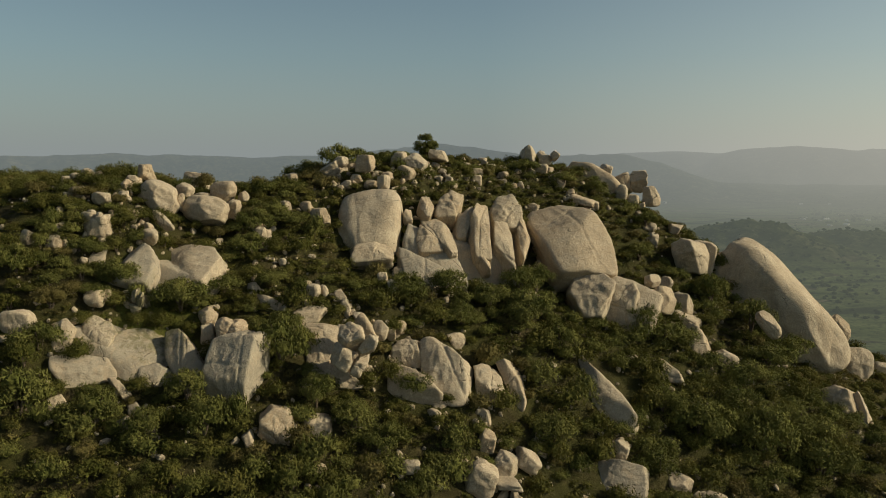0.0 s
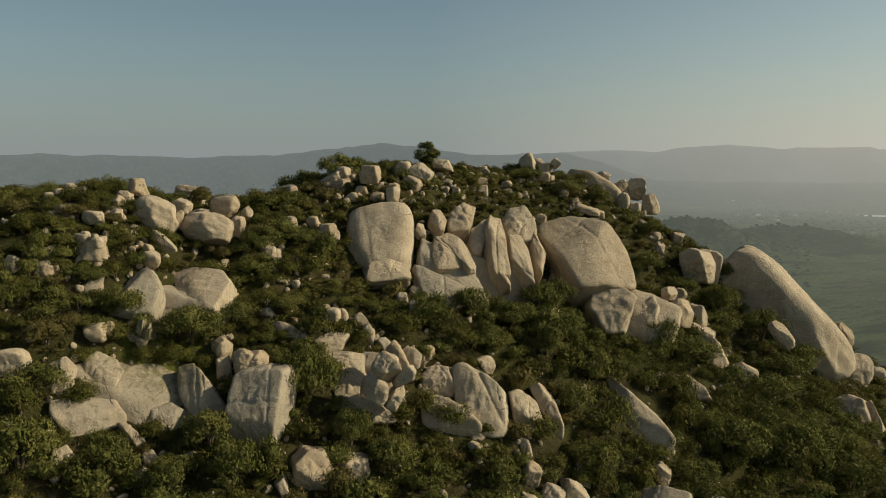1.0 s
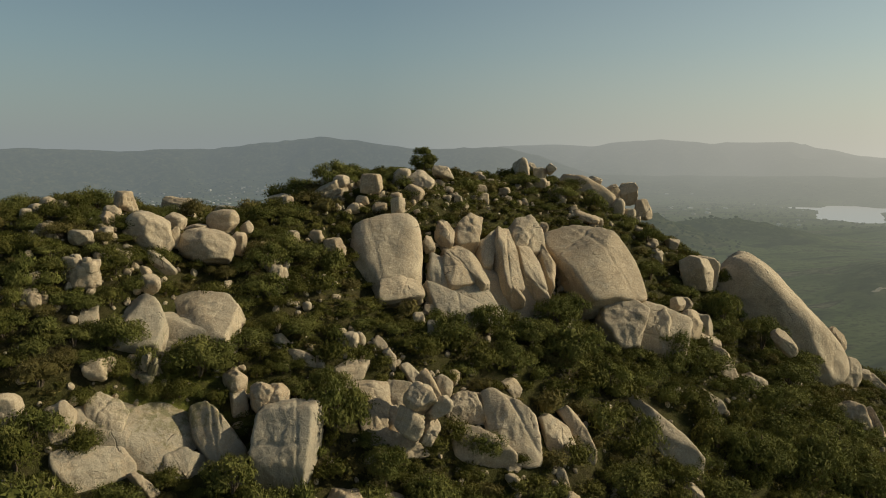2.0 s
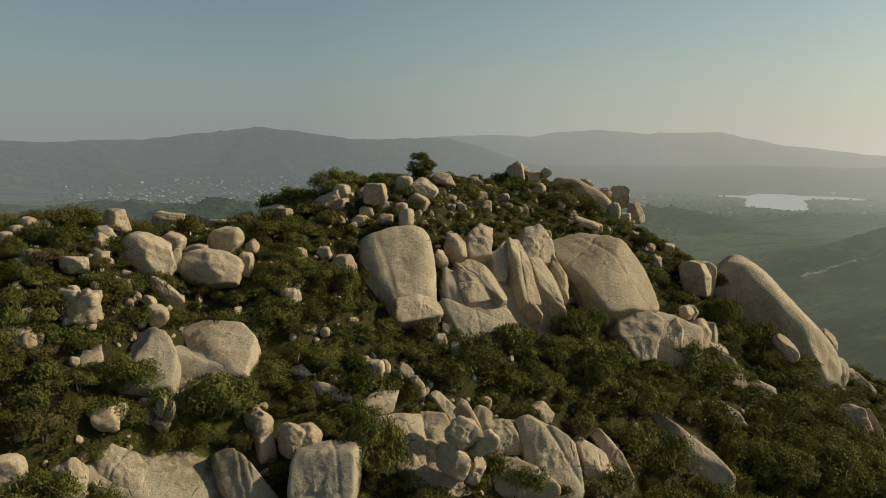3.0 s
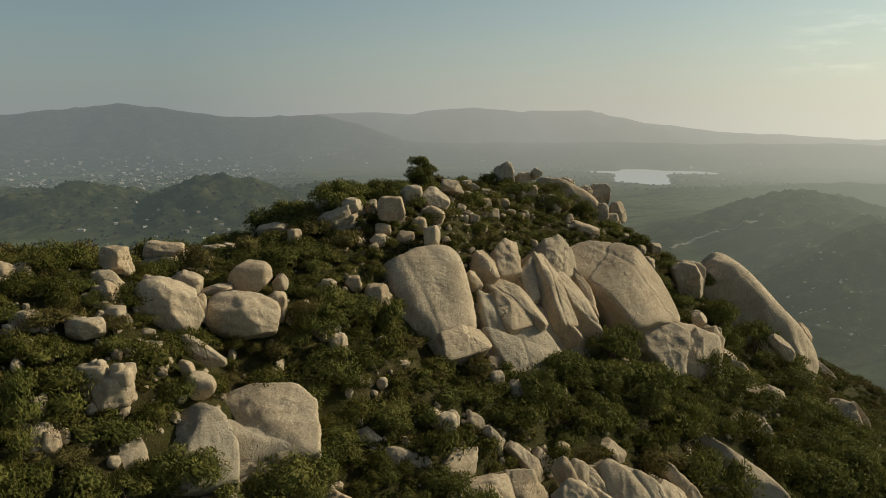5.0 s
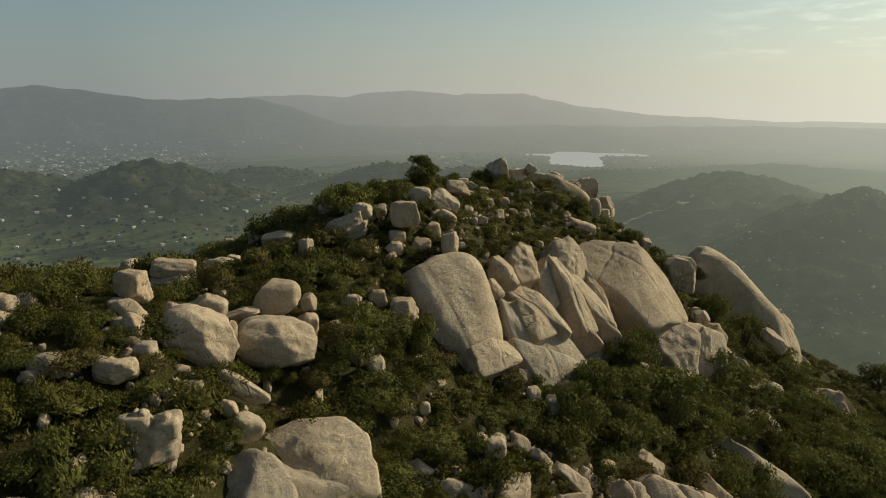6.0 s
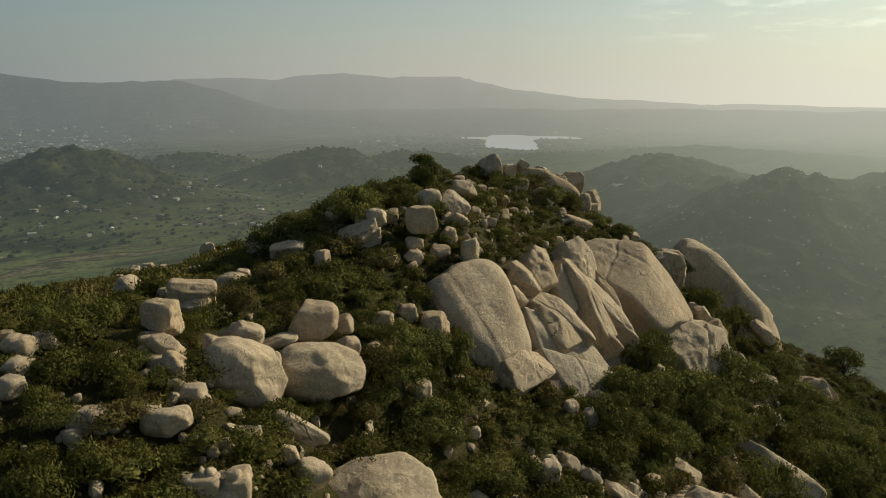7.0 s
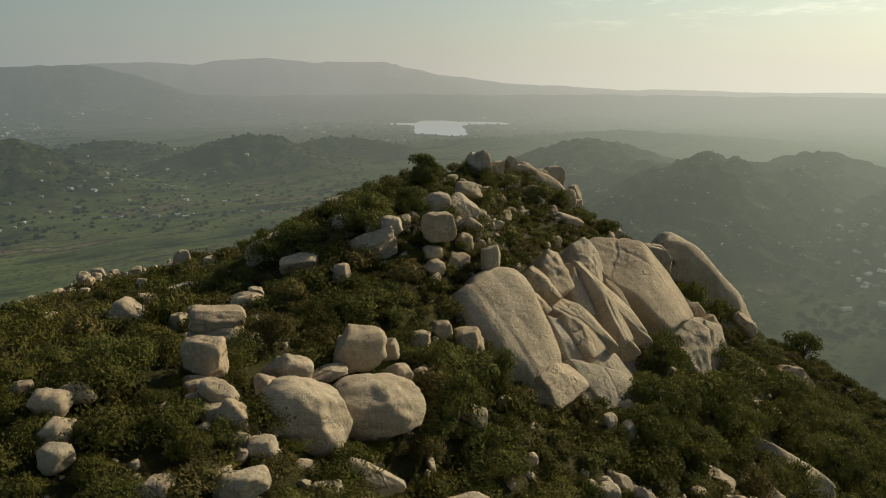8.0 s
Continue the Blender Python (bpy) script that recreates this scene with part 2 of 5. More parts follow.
def water_material():
    m, n, l = shader("lake_water_with_painted_glow")
    pos = n.new("ShaderNodeNewGeometry").outputs["Position"]
    g = node(n, "ShaderNodeBsdfGlossy", Roughness=0.3)
    g.inputs["Color"].default_value = (0.85, 0.88, 0.88, 1)
    bump = node(n, "ShaderNodeBump", Strength=0.08, Distance=0.3)
    l.new(noise_node(n, l, pos, 0.4, 3, 0.6), bump.inputs["Height"])
    l.new(bump.outputs["Normal"], g.inputs["Normal"])
    fac, side = painted_haze_fade(n, l, pos)
    # painted brightness: the water glows in the hazy sky's colour, more with distance
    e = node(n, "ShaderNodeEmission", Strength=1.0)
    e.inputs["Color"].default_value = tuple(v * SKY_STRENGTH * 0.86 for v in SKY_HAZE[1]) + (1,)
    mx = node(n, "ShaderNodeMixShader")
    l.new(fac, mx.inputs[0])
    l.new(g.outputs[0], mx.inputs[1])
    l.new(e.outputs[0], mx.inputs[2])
    out = n.new("ShaderNodeOutputMaterial")
    l.new(mx.outputs[0], out.inputs["Surface"])
    return m


GRANITE, GREY_GRANITE = granite_material("weathered_granite", 0.0), granite_material("lichen_grey_granite", 1.0)
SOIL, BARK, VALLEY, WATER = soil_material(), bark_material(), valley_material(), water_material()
LEAVES = {
    "olive": leaf_material("olive_chaparral_leaves", (0.034, 0.038, 0.007), (0.09, 0.094, 0.018), (0.165, 0.148, 0.04)),
    "dark": leaf_material("dark_green_leaves", (0.048, 0.056, 0.013), (0.13, 0.138, 0.033), (0.2, 0.188, 0.054)),
    "brown": leaf_material("dry_brown_leaves", (0.062, 0.054, 0.016), (0.13, 0.108, 0.034), (0.2, 0.165, 0.06)),
}


# ---- the lie of the land ----
# gentle swells of the hilltop, metres, on a net of 13 by 12 m
SWELL = np.array([
    (-0.1, -0.9, -0.6, 0.5, -1.2, -3.7, -4.1, -3.1, -2, -1, -0.4, -0.1),
    (0.1, -0.7, 0.6, -1.8, -1.3, -1.6, -5.3, -4.7, -5.2, -3.5, -2.5, -1.6),
    (1.2, 0.2, 3.7, -1, -1.5, 0.5, -2.8, -2.7, -4.6, -3.4, -3, -5.5),
    (3.1, 0.5, 3, 3.4, -1.1, -3.6, -3, -2.9, -2, -2.5, 1.1, -5.5),
    (3.2, 0.6, -0.1, -2.1, 0.2, 1.1, -2.5, -2.9, -2.5, -3.3, -3.5, -2.5),
    (-0.9, -1.1, -0.4, -2.6, -0.6, 0.4, -1.5, -0.6, -0.6, 3, -1.4, 0.5),
    (-4, -1.7, -1.1, -3.3, -2.3, -0.7, 1.3, 5.4, 2.6, 1.3, -0.4, 0.4),
    (-3.1, -2, -0.4, -0.6, -1.2, 0.3, -0, 0.3, -0.2, -1.6, -1.8, -0.6),
])
SWELL_X, SWELL_Y, SWELL_R = np.arange(-70.0, 76.0, 13.0), np.arange(46.0, 131.0, 12.0), 10.0
VALLEY_Z, LAKE_Z = -165.0, -169.0
SPUR = (-11, 184, 14.1)  # a lower spur behind the hill: place and rise


def fractal(x, y, scale, octaves=4, seed=0.0):
    """Cheap fractal waves over arrays, about -1 to 1."""
    total, amp = np.zeros_like(x), 0.5
    for k in range(octaves):
        a, f = seed * 1.7 + k * 2.39, scale * 2.03**k
        u, v = x * math.cos(a) + y * math.sin(a), y * math.cos(a) - x * math.sin(a)
        total += amp * np.sin(u * f + 1.3 * np.sin(v * f * 0.83 + a) + seed) * np.cos(v * f * 1.13 + 0.9 * np.sin(u * f * 0.71 - a))
        amp *= 0.55
    return total * 1.3


def far_hill(x, y, az, dist, top, across, along, turn=0.0):
    """A far hill: bearing in degrees, distance, top, half widths; turn swings it about the upright."""
    cx, cy = dist * math.sin(radians(az)), dist * math.cos(radians(az))
    a = radians(az + turn)
    u, v = (x - cx) * math.cos(a) - (y - cy) * math.sin(a), (x - cx) * math.sin(a) + (y - cy) * math.cos(a)
    power = (u / across) ** 2 + (v / along) ** 2
    lump = np.zeros_like(x)
    on = power < 7
    if on.any():
        px, py = x[on], y[on]
        gully = 1 - np.abs(fractal(px, py, 0.02 if dist < 2600 else 0.0045, 3, az))
        deep = 0.36 if dist < 2600 else 0.2
        lump[on] = (top - VALLEY_Z) * np.exp(-power[on]) * (1 - deep + deep * gully)
    return lump


FAR_HILLS = (
    (52.0, 1500, -60, 200, 330, 25), (60.0, 1080, -38, 160, 330, 14), (68.5, 1350, -56, 160, 330, 18), (77, 1200, -66, 170, 360, 10), (90, 1500, -50, 300, 400, 0), (56, 1250, -75, 200, 250, 0), (64.5, 1200, -62, 200, 280, 0),
    (7.0, 1650, -42, 210, 210, 20), (-3.0, 1750, -58, 260, 210, 0), (25.5, 1800, -68, 200, 170, 10), (33, 2000, -103, 240, 150, 0), (16, 2100, -108, 220, 150, 0),
    (-10, 2300, -95, 300, 200, 0), (-25, 2500, -80, 500, 300, 0), (46, 2350, -142, 260, 160, 0), (57, 2500, -125, 380, 200, 0),
)
# far ranges: distance, half depth, and crest heights by bearing in degrees
FAR_RIDGES = (
    (4150, 420, (-60, -30, -22, -14, -9, -5, -2, 0.2, 1.3, 3, 5.5, 8, 10.5, 12.8, 14.5, 16.5, 19, 23), (90, 70, 95, 66, 92, 108, 126, 148, 158, 140, 122, 92, 84, 96, 110, 88, 40, -60)),
    (5000, 650, (8, 13, 17, 20, 23, 26, 28, 29.5, 31.5, 33, 35.5, 37.3, 39, 41, 43.5, 46, 50, 56, 64, 80, 100), (40, 98, 112, 120, 126, 138, 152, 160, 150, 134, 132, 136, 112, 76, 40, 8, -20, -45, -60, -60, -40)),
    (11500, 1500, (-50, -25, -12, -4, 4, 9, 12, 15, 20, 28, 34, 42, 46, 48.5, 51, 56, 64, 70, 74, 80, 100), (180, 260, 330, 240, 330, 400, 380, 290, 220, 160, 90, 150, 260, 320, 250, 120, 60, 130, 190, 150, 240)),
)
LAKE_HOLES = ((41.2, 3280, 95, 450), (44.0, 3430, 185, 140), (39.2, 3350, 105, 105), (42.3, 2950, 50, 200))


# shallow hollows under the great boulders: x, y, reach, depth
HOLLOWS = ((-10, 86, 6.5, 1.8), (18, 92, 7.0, 2.0), (2, 88, 7.0, 1.5), (-28, 75, 5.5, 1.6), (-30, 65, 6.0, 1.4), (-8, 66, 7.0, 1.5), (50, 100, 7.5, 2.0), (-30, 82, 5.0, 1.0))


def height(x, y):
    """The ground's height over arrays of x and y."""
    u, v = x + 5, y - 106
    r = np.sqrt(u * u * np.where(u < 0, 0.12, 0.75) + v * v)
    hill = 62 - 0.62 * (np.sqrt(r * r + 196) - 14)
    gx = np.exp(-((x[..., None] - SWELL_X) ** 2) / (2 * SWELL_R**2))
    gy = np.exp(-((y[..., None] - SWELL_Y) ** 2) / (2 * SWELL_R**2))
    hill = hill + np.einsum("...i,ij,...j->...", gy, SWELL, gx)
    hill = hill + SPUR[2] * np.exp(-(((x - SPUR[0]) / 34) ** 2) - ((y - SPUR[1]) / 22) ** 2) - 7 * np.exp(-(((x - 106) / 14) ** 2) - ((y - 82) / 14) ** 2)
    far = np.hypot(x, y)
    floor = VALLEY_Z + 5 * fractal(x, y, 0.006, 4, 3.0) * np.clip(far / 900, 0, 1) + np.clip((far - 1900) / 2600, 0, 1) * 12
    lumps = np.zeros_like(x)
    for h in FAR_HILLS:
        lumps = np.maximum(lumps, far_hill(x, y, *h))
    bearing = np.degrees(np.arctan2(x, y))
    for dist, depth, at, crest in FAR_RIDGES:
        away = (far - dist * (1 + 0.03 * fractal(x, y, 0.0012, 2, 8.0))) / depth
        spurs = 1 - np.abs(fractal(x, y, 15.0 / dist, 4, dist))
        slope = np.abs(away)
        lumps = np.maximum(lumps, (np.interp(bearing, at, crest) - VALLEY_Z) * np.exp(-slope * slope) * (1 - (0.08 + 0.6 * np.clip(slope, 0, 1)) * (1 - spurs)))
    floor = floor + lumps
    for az, dist, across, along in LAKE_HOLES:
        cx, cy = dist * math.sin(radians(az)), dist * math.cos(radians(az))
        a = radians(az)
        p, q = (x - cx) * math.cos(a) - (y - cy) * math.sin(a), (x - cx) * math.sin(a) + (y - cy) * math.cos(a)
        floor = floor - 42 * np.exp(-((p / across) ** 4) - (q / along) ** 4) * (1 + 0.5 * fractal(x, y, 0.03, 3, 5.0))
    near = np.clip(1 - far / 400, 0, 1)
    for cx, cy, reach, deep in HOLLOWS:
        hill = hill - deep * np.exp(-(((x - cx) ** 2 + (y - cy) ** 2) / reach**2) ** 2)
    hill = hill + near * (0.45 * fractal(x, y, 0.33, 4, 1.0) + 0.18 * fractal(x, y, 1.3, 3, 2.0))
    k = 12.0
    top = np.maximum(hill, floor)
    return top + k * np.log1p(np.exp(-np.abs(hill - floor) / k))


NET_X, NET_Y, NET_STEP = -75.0, 35.0, 0.4
NET = height(*np.meshgrid(NET_X + NET_STEP * np.arange(475), NET_Y + NET_STEP * np.arange(325), indexing="ij"))


def ground_at(x, y):
    """The ground's height at one place, read off a close net on the hill."""
    u, v = (x - NET_X) / NET_STEP, (y - NET_Y) / NET_STEP
    i, j = math.floor(u), math.floor(v)
    if 0 <= i < NET.shape[0] - 1 and 0 <= j < NET.shape[1] - 1:
        u, v = u - i, v - j
        a = NET[i, j] * (1 - v) + NET[i, j + 1] * v
        b = NET[i + 1, j] * (1 - v) + NET[i + 1, j + 1] * v
        return float(a * (1 - u) + b * u)
    return float(height(np.array([float(x)]), np.array([float(y)]))[0])


def mesh_from(name, verts, faces, material, smooth=True):
    """A mesh from arrays; faces all have the same number of corners."""
    verts, faces = np.asarray(verts, np.float32), np.asarray(faces, np.int32)
    me = bpy.data.meshes.new(name)
    me.vertices.add(len(verts))
    me.vertices.foreach_set("co", verts.ravel())
    k = faces.shape[1]
    me.loops.add(faces.size)
    me.loops.foreach_set("vertex_index", faces.ravel())
    me.polygons.add(len(faces))
    me.polygons.foreach_set("loop_start", np.arange(0, faces.size, k, dtype=np.int32))
    me.polygons.foreach_set("use_smooth", np.full(len(faces), smooth))
    me.materials.append(material)
    me.update(calc_edges=True)
    return me


AZ = np.radians(np.concatenate([np.arange(-48, 92, 0.3), np.arange(92, 312, 1.0)]))
RINGS_NEAR = np.concatenate([np.arange(0.4, 96, 0.8), 96 * 1.035 ** np.arange(0, 45)])
RINGS_FAR = RINGS_NEAR[-1] * np.concatenate([1.0158 ** np.arange(0, 146), 1.0158**145 * 1.026 ** np.arange(1, 55)])
HUB = (-2.0, 95.0)


def land(name, rings, material, label, category):
    rr, aa = np.meshgrid(rings, AZ, indexing="ij")
    x, y = HUB[0] + rr * np.sin(aa), HUB[1] + rr * np.cos(aa)
    z = height(x.ravel(), y.ravel())
    n, k = len(rings), len(AZ)
    i, j = np.meshgrid(np.arange(n - 1), np.arange(k), indexing="ij")
    i, j = i.ravel(), j.ravel()
    jj = (j + 1) % k
    quads = np.stack([i * k + j, i * k + jj, (i + 1) * k + jj, (i + 1) * k + j], 1)[:, ::-1]
    ob = new(name, mesh_from(name, np.stack([x.ravel(), y.ravel(), z], 1), quads, material))
    return tagged(ob, label, category, kind="structure")


land("ground", RINGS_NEAR, SOIL, "steep hilltop ground of dry soil, leaf litter and grass", "hillside")
land("backdrop", RINGS_FAR, VALLEY, "valley with painted-in haze, green fields, brushy hills and far mountains", "landscape")

lake = bpy.data.meshes.new("water")
lb = bmesh.new()
lc = Vector((3350 * math.sin(radians(42)), 3350 * math.cos(radians(42)), LAKE_Z))
lb.faces.new([lb.verts.new(lc + Vector((800 * math.cos(a), 800 * math.sin(a), 0))) for a in np.linspace(0, 2 * math.pi, 48, endpoint=False)])
lb.to_mesh(lake)
lake.materials.append(WATER)
tagged(new("water", lake), "pale still reservoir with a painted-in haze glow, lying in the valley", "lake", kind="structure")


# ---- boulders ----
def cube_sphere(n):
    """Directions and quads of a cube blown up to a sphere, n faces along each side."""
    s = np.tan(np.linspace(-1, 1, n + 1) * math.pi / 4)
    u, v = [a.ravel() for a in np.meshgrid(s, s, indexing="ij")]
    one = np.ones_like(u)
    sides = [np.stack(p, 1) for p in ((u, v, one), (v, u, -one), (one, u, v), (-one, v, u), (v, one, u), (u, -one, v))]
    i, j = [a.ravel() for a in np.meshgrid(np.arange(n), np.arange(n), indexing="ij")]
    q = np.stack([i * (n + 1) + j, (i + 1) * (n + 1) + j, (i + 1) * (n + 1) + j + 1, i * (n + 1) + j + 1], 1)
    pts = np.concatenate(sides)
    faces = np.concatenate([q + k * (n + 1) ** 2 for k in range(6)])
    key, back = np.unique(np.round(pts, 5), axis=0, return_inverse=True)
    return key / np.linalg.norm(key, axis=1, keepdims=True), back.ravel()[faces]


SPHERES = {n: cube_sphere(n) for n in (2, 5, 9, 12, 18, 28, 36)}
ROCK_LABELS = {
    "R": "rounded pale tan granite boulder half sunk among shrubs",
    "B": "blocky weathered tan granite boulder with worn edges",
    "S": "flat tan granite slab lying on the hillside",
    "J": "angular grey-tan granite block jutting from the slope",
    "H": "weathered pale tan granite slab wedged in the slope",
    "G": "lichen-grey granite face rising out of the slope",
    "F": "cracked grey-tan granite outcrop with open joints",
}
FOOT = []  # where boulders stand: middle, reach, and the way into a unit ball


ROCK_KINDS = {  # roundness, number of worn flats and how far out they lie, how sharp they meet, swells, joints and their depth
    "R": (3.4, 7, (0.66, 0.95), 0.012, (0.08, 0.05, 0.03), 0, 0.0),
    "B": (4.6, 7, (0.58, 0.92), 0.012, (0.06, 0.05, 0.03), 1, 0.04),
    "S": (4.6, 7, (0.62, 0.94), 0.012, (0.06, 0.05, 0.03), 2, 0.04),
    "J": (6.0, 8, (0.52, 0.88), 0.009, (0.06, 0.05, 0.035), 2, 0.05),
    "O": (3.0, 6, (0.78, 0.98), 0.014, (0.08, 0.045, 0.03), 0, 0.0),
    "D": (3.6, 3, (0.88, 1.0), 0.025, (0.06, 0.03, 0.016), 1, 0.02),
    "H": (4.2, 5, (0.74, 0.98), 0.022, (0.05, 0.045, 0.03), 1, 0.05),
    "W": (3.6, 3, (0.88, 1.0), 0.05, (0.05, 0.035, 0.02), 2, 0.03),
    "G": (4.0, 3, (0.85, 1.0), 0.03, (0.04, 0.03, 0.025), 2, 0.03),
}


def rock_shape(kind, size, seed, n, flats=()):
    """The verts of one boulder round its middle. size: full width, depth and height.
    flats: worn sides, each by its direction in degrees (0 along x, 90 up) and metres from the middle."""
    rnd = random.Random(seed)
    d, faces = SPHERES[n]
    power, cuts, out, edge, (a1, a2, a3), joints, deep = ROCK_KINDS[kind]
    half = np.array(size) / 2
    r = (np.abs(d) ** power).sum(1) ** (-1 / power)

    def cut(r, lim):
        lo = np.minimum(r, lim)
        return lo - edge * np.log1p(np.exp(-np.abs(r - lim) / edge))

    if flats:  # a block of bedrock: a worn front and the given sides, which flare into the hill
        r = (np.abs(d * (0.96, 1.0, 0.96)) ** 9).sum(1) ** (-1 / 9)
        worn = 0.4 if kind == "W" else 0.3
        for _ in range(5):
            m = np.array([rnd.gauss(0, worn), -1.0, rnd.gauss(0, worn)])
            r = cut(r, np.minimum(rnd.uniform(0.8, 1.02) / np.maximum(d @ m, 1e-3), 4))
        for angle, reach in flats:
            m = np.array([math.cos(radians(angle)) * half[0], rnd.uniform(-0.22, -0.02) * half[1], math.sin(radians(angle)) * half[2]])
            r = cut(r, np.minimum(max(reach, 0.12) / np.maximum(d @ m, 1e-3), 4))
    else:
        for _ in range(cuts):
            m = np.array([rnd.gauss(0, 1), rnd.gauss(0, 1), rnd.gauss(0, 0.8)])
            m /= np.linalg.norm(m)
            s = np.maximum(d @ m, 1e-3)
            r = cut(r, np.minimum(rnd.uniform(*out) * (np.abs(m) ** 1.5).sum() ** 0.35 / s, 4))
    if not flats:
        p = d * r[:, None]
        half = half / np.maximum(np.abs(p).max(0), 0.5)
    off = Vector((rnd.uniform(-90, 90), rnd.uniform(-90, 90), rnd.uniform(-90, 90)))
    p = d * r[:, None] * half
    big = max(size)
    bump = np.array([a1 * noise.noise(Vector(q) * 1.3 + off) + a2 * noise.noise(Vector(q) * 3.4 + off) for q in d])
    local = np.array([noise.noise(Vector(q) * 1.6 + off) + 0.6 * noise.noise(Vector(q) * 3.9 + off) for q in p])
    r = r * (1 + bump) + a3 * local * min(1.5, 4 / big)
    if n >= 18:
        # sheets that flaked off leave low steps
        sheet = np.array([noise.noise(Vector(q) * 0.55 + off * 3) + 0.35 * noise.noise(Vector(q) * 1.7 + off) for q in p]) * 3.2
        step = sheet - np.floor(sheet)
        r = r + (0.09 / big) * (np.clip((step - 0.55) / 0.1, 0, 1) - step)
        for _ in range(joints):
            m = Vector((rnd.gauss(0, 1), rnd.gauss(0, 0.5), rnd.gauss(0, 0.9))).normalized()
            o = rnd.uniform(-0.45, 0.45)
            wob = np.array([0.1 * noise.noise(Vector(q) * 1.8 + off * 2) for q in d])
            gap = np.abs((d * r[:, None]) @ np.array(m) + wob - o)
            r = r - deep * np.exp(-((gap / 0.04) ** 2))
    return d * r[:, None] * half, faces


rock_count = 0
FRAGMENTS = []  # where broken pieces lie: boulders' middles and sizes


def rock_mesh(kind, size, seed, flats=()):
    big = max(size)
    n = 36 if big > 6.5 else 28 if big > 3.6 else 18 if big > 2.2 else 12 if big > 1.4 else 9 if big > 1.01 else 5
    v, f = rock_shape(kind, size, seed, n, flats)
    return mesh_from("boulder", v, f, GREY_GRANITE if kind == "G" else GRANITE)


def place_rock(kind, m, size, label="", flats=()):
    global rock_count
    rock_count += 1
    ob = new("boulder", rock_mesh(kind, size, 100 + rock_count, flats))
    ob.matrix_world = m
    at = m.translation
    FOOT.append((at.x, at.y, 0.6 * max(size), np.array((m @ Matrix.Diagonal((size[0] / 2, size[1] / 2, size[2] / 2, 1))).inverted())))
    return tagged(ob, label or ROCK_LABELS.get(kind, ROCK_LABELS["R"]), "boulder", "granite boulders on the hill")


def outcrop(m, size):
    """Jointed granite: two or three blocks side by side, some of them split again, with open gaps."""
    global rock_count
    rock_count += 1
    rnd = random.Random(5000 + rock_count)
    top = new("outcrop")
    top.matrix_world = m
    w, d, h = size
    cells = [((0.0, 0.0), (w, h))]
    for _ in range(3):
        k = max(range(len(cells)), key=lambda i: cells[i][1][0] * cells[i][1][1])
        (cx, cz), (cw, ch) = cells.pop(k)
        f = rnd.uniform(0.36, 0.64)
        along = cw > ch * rnd.uniform(0.5, 2.2)
        if along:
            cells += [((cx - cw * (1 - f) / 2, cz), (cw * f, ch)), ((cx + cw * f / 2, cz), (cw * (1 - f), ch))]
        else:
            cells += [((cx, cz - ch * (1 - f) / 2), (cw, ch * f)), ((cx, cz + ch * f / 2), (cw, ch * (1 - f)))]
        if len(cells) == 3 and max(w, h) < 3:
            break
    for (cx, cz), (cw, ch) in cells:
        dd = d * rnd.uniform(0.85, 1.1)
        block = new("block", rock_mesh("J", (cw * 1.15, dd, ch * 1.15), rnd.randrange(10**6)))
        block.parent = top
        block.matrix_local = pose(cx, rnd.uniform(-0.1, 0.1) * d, cz, rnd.uniform(-4, 4), rnd.uniform(-4, 4), rnd.uniform(-5, 5))
    at = m.translation
    FOOT.append((at.x, at.y, 0.6 * max(size), np.array((m @ Matrix.Diagonal((w / 2, d / 2, h / 2, 1))).inverted())))
    return tagged(top, ROCK_LABELS["F"], "outcrop", "granite boulders on the hill")


def rock(kind, x, y, z, w, d, h, yaw, tilt=0, lean=0, label="", flats=()):
    """A boulder by its middle, width, depth, height and turns in degrees."""
    FRAGMENTS.append((x, y, z, w, h))
    if kind == "F":
        return outcrop(pose(x, y, z, tilt, lean, yaw), (w, d, h))
    return place_rock(kind, pose(x, y, z, tilt, lean, yaw), (w, d, h), label, flats)


def long_rock(kind, a, b, face, width, thick, label, more=1.0):
    """A long boulder from a to b, whose broad side looks along face."""
    a, b, face = Vector(a), Vector(b), Vector(face)
    ax = (b - a).normalized()
    nz = (face - ax * face.dot(ax)).normalized()
    m = Matrix((ax, nz.cross(ax), nz)).transposed().to_4x4()
    m.translation = (a + b) / 2
    return place_rock(kind, m, ((b - a).length * more, width, thick), label)


# the great boulders
rock("D", -10.0, 89.3, 51.3, 8.2, 6.4, 11.4, -8, -43, 0, "huge smooth pale granite boulder with a broad flaking face")
long_rock("D", (43.2, 106.5, 46.6), (56.4, 97.2, 29.6), (-0.75, -0.5, 0.3), 10.2, 9.0, "long whaleback granite dome sloping down the hillside")
long_rock("D", (21.8, 118.6, 59.6), (28.4, 112.8, 54.6), (-0.6, -0.5, 0.6), 4.4, 4.2, "smooth tan granite slab below the summit rocks")

# the rest, by groups
rock("B", -36.20, 84.75, 58.71, 2.36, 2.01, 2.20, -24, 0, 0)
rock("O", -33.30, 81.10, 56.00, 4.90, 3.30, 3.40, -24, 0, 28)
rock("O", -28.25, 81.76, 54.52, 5.29, 3.49, 3.44, -24, 0, 10)
rock("S", -31.81, 84.86, 56.71, 2.59, 1.81, 1.84, -24, 0, 15)
rock("B", -26.88, 85.22, 56.59, 3.25, 2.76, 2.47, -24, 0, 0)
rock("R", -25.47, 83.16, 54.52, 1.69, 1.44, 2.41, -24, 0, 0)
rock("B", -24.73, 84.87, 56.09, 1.18, 1.00, 1.37, -24, 0, 0)
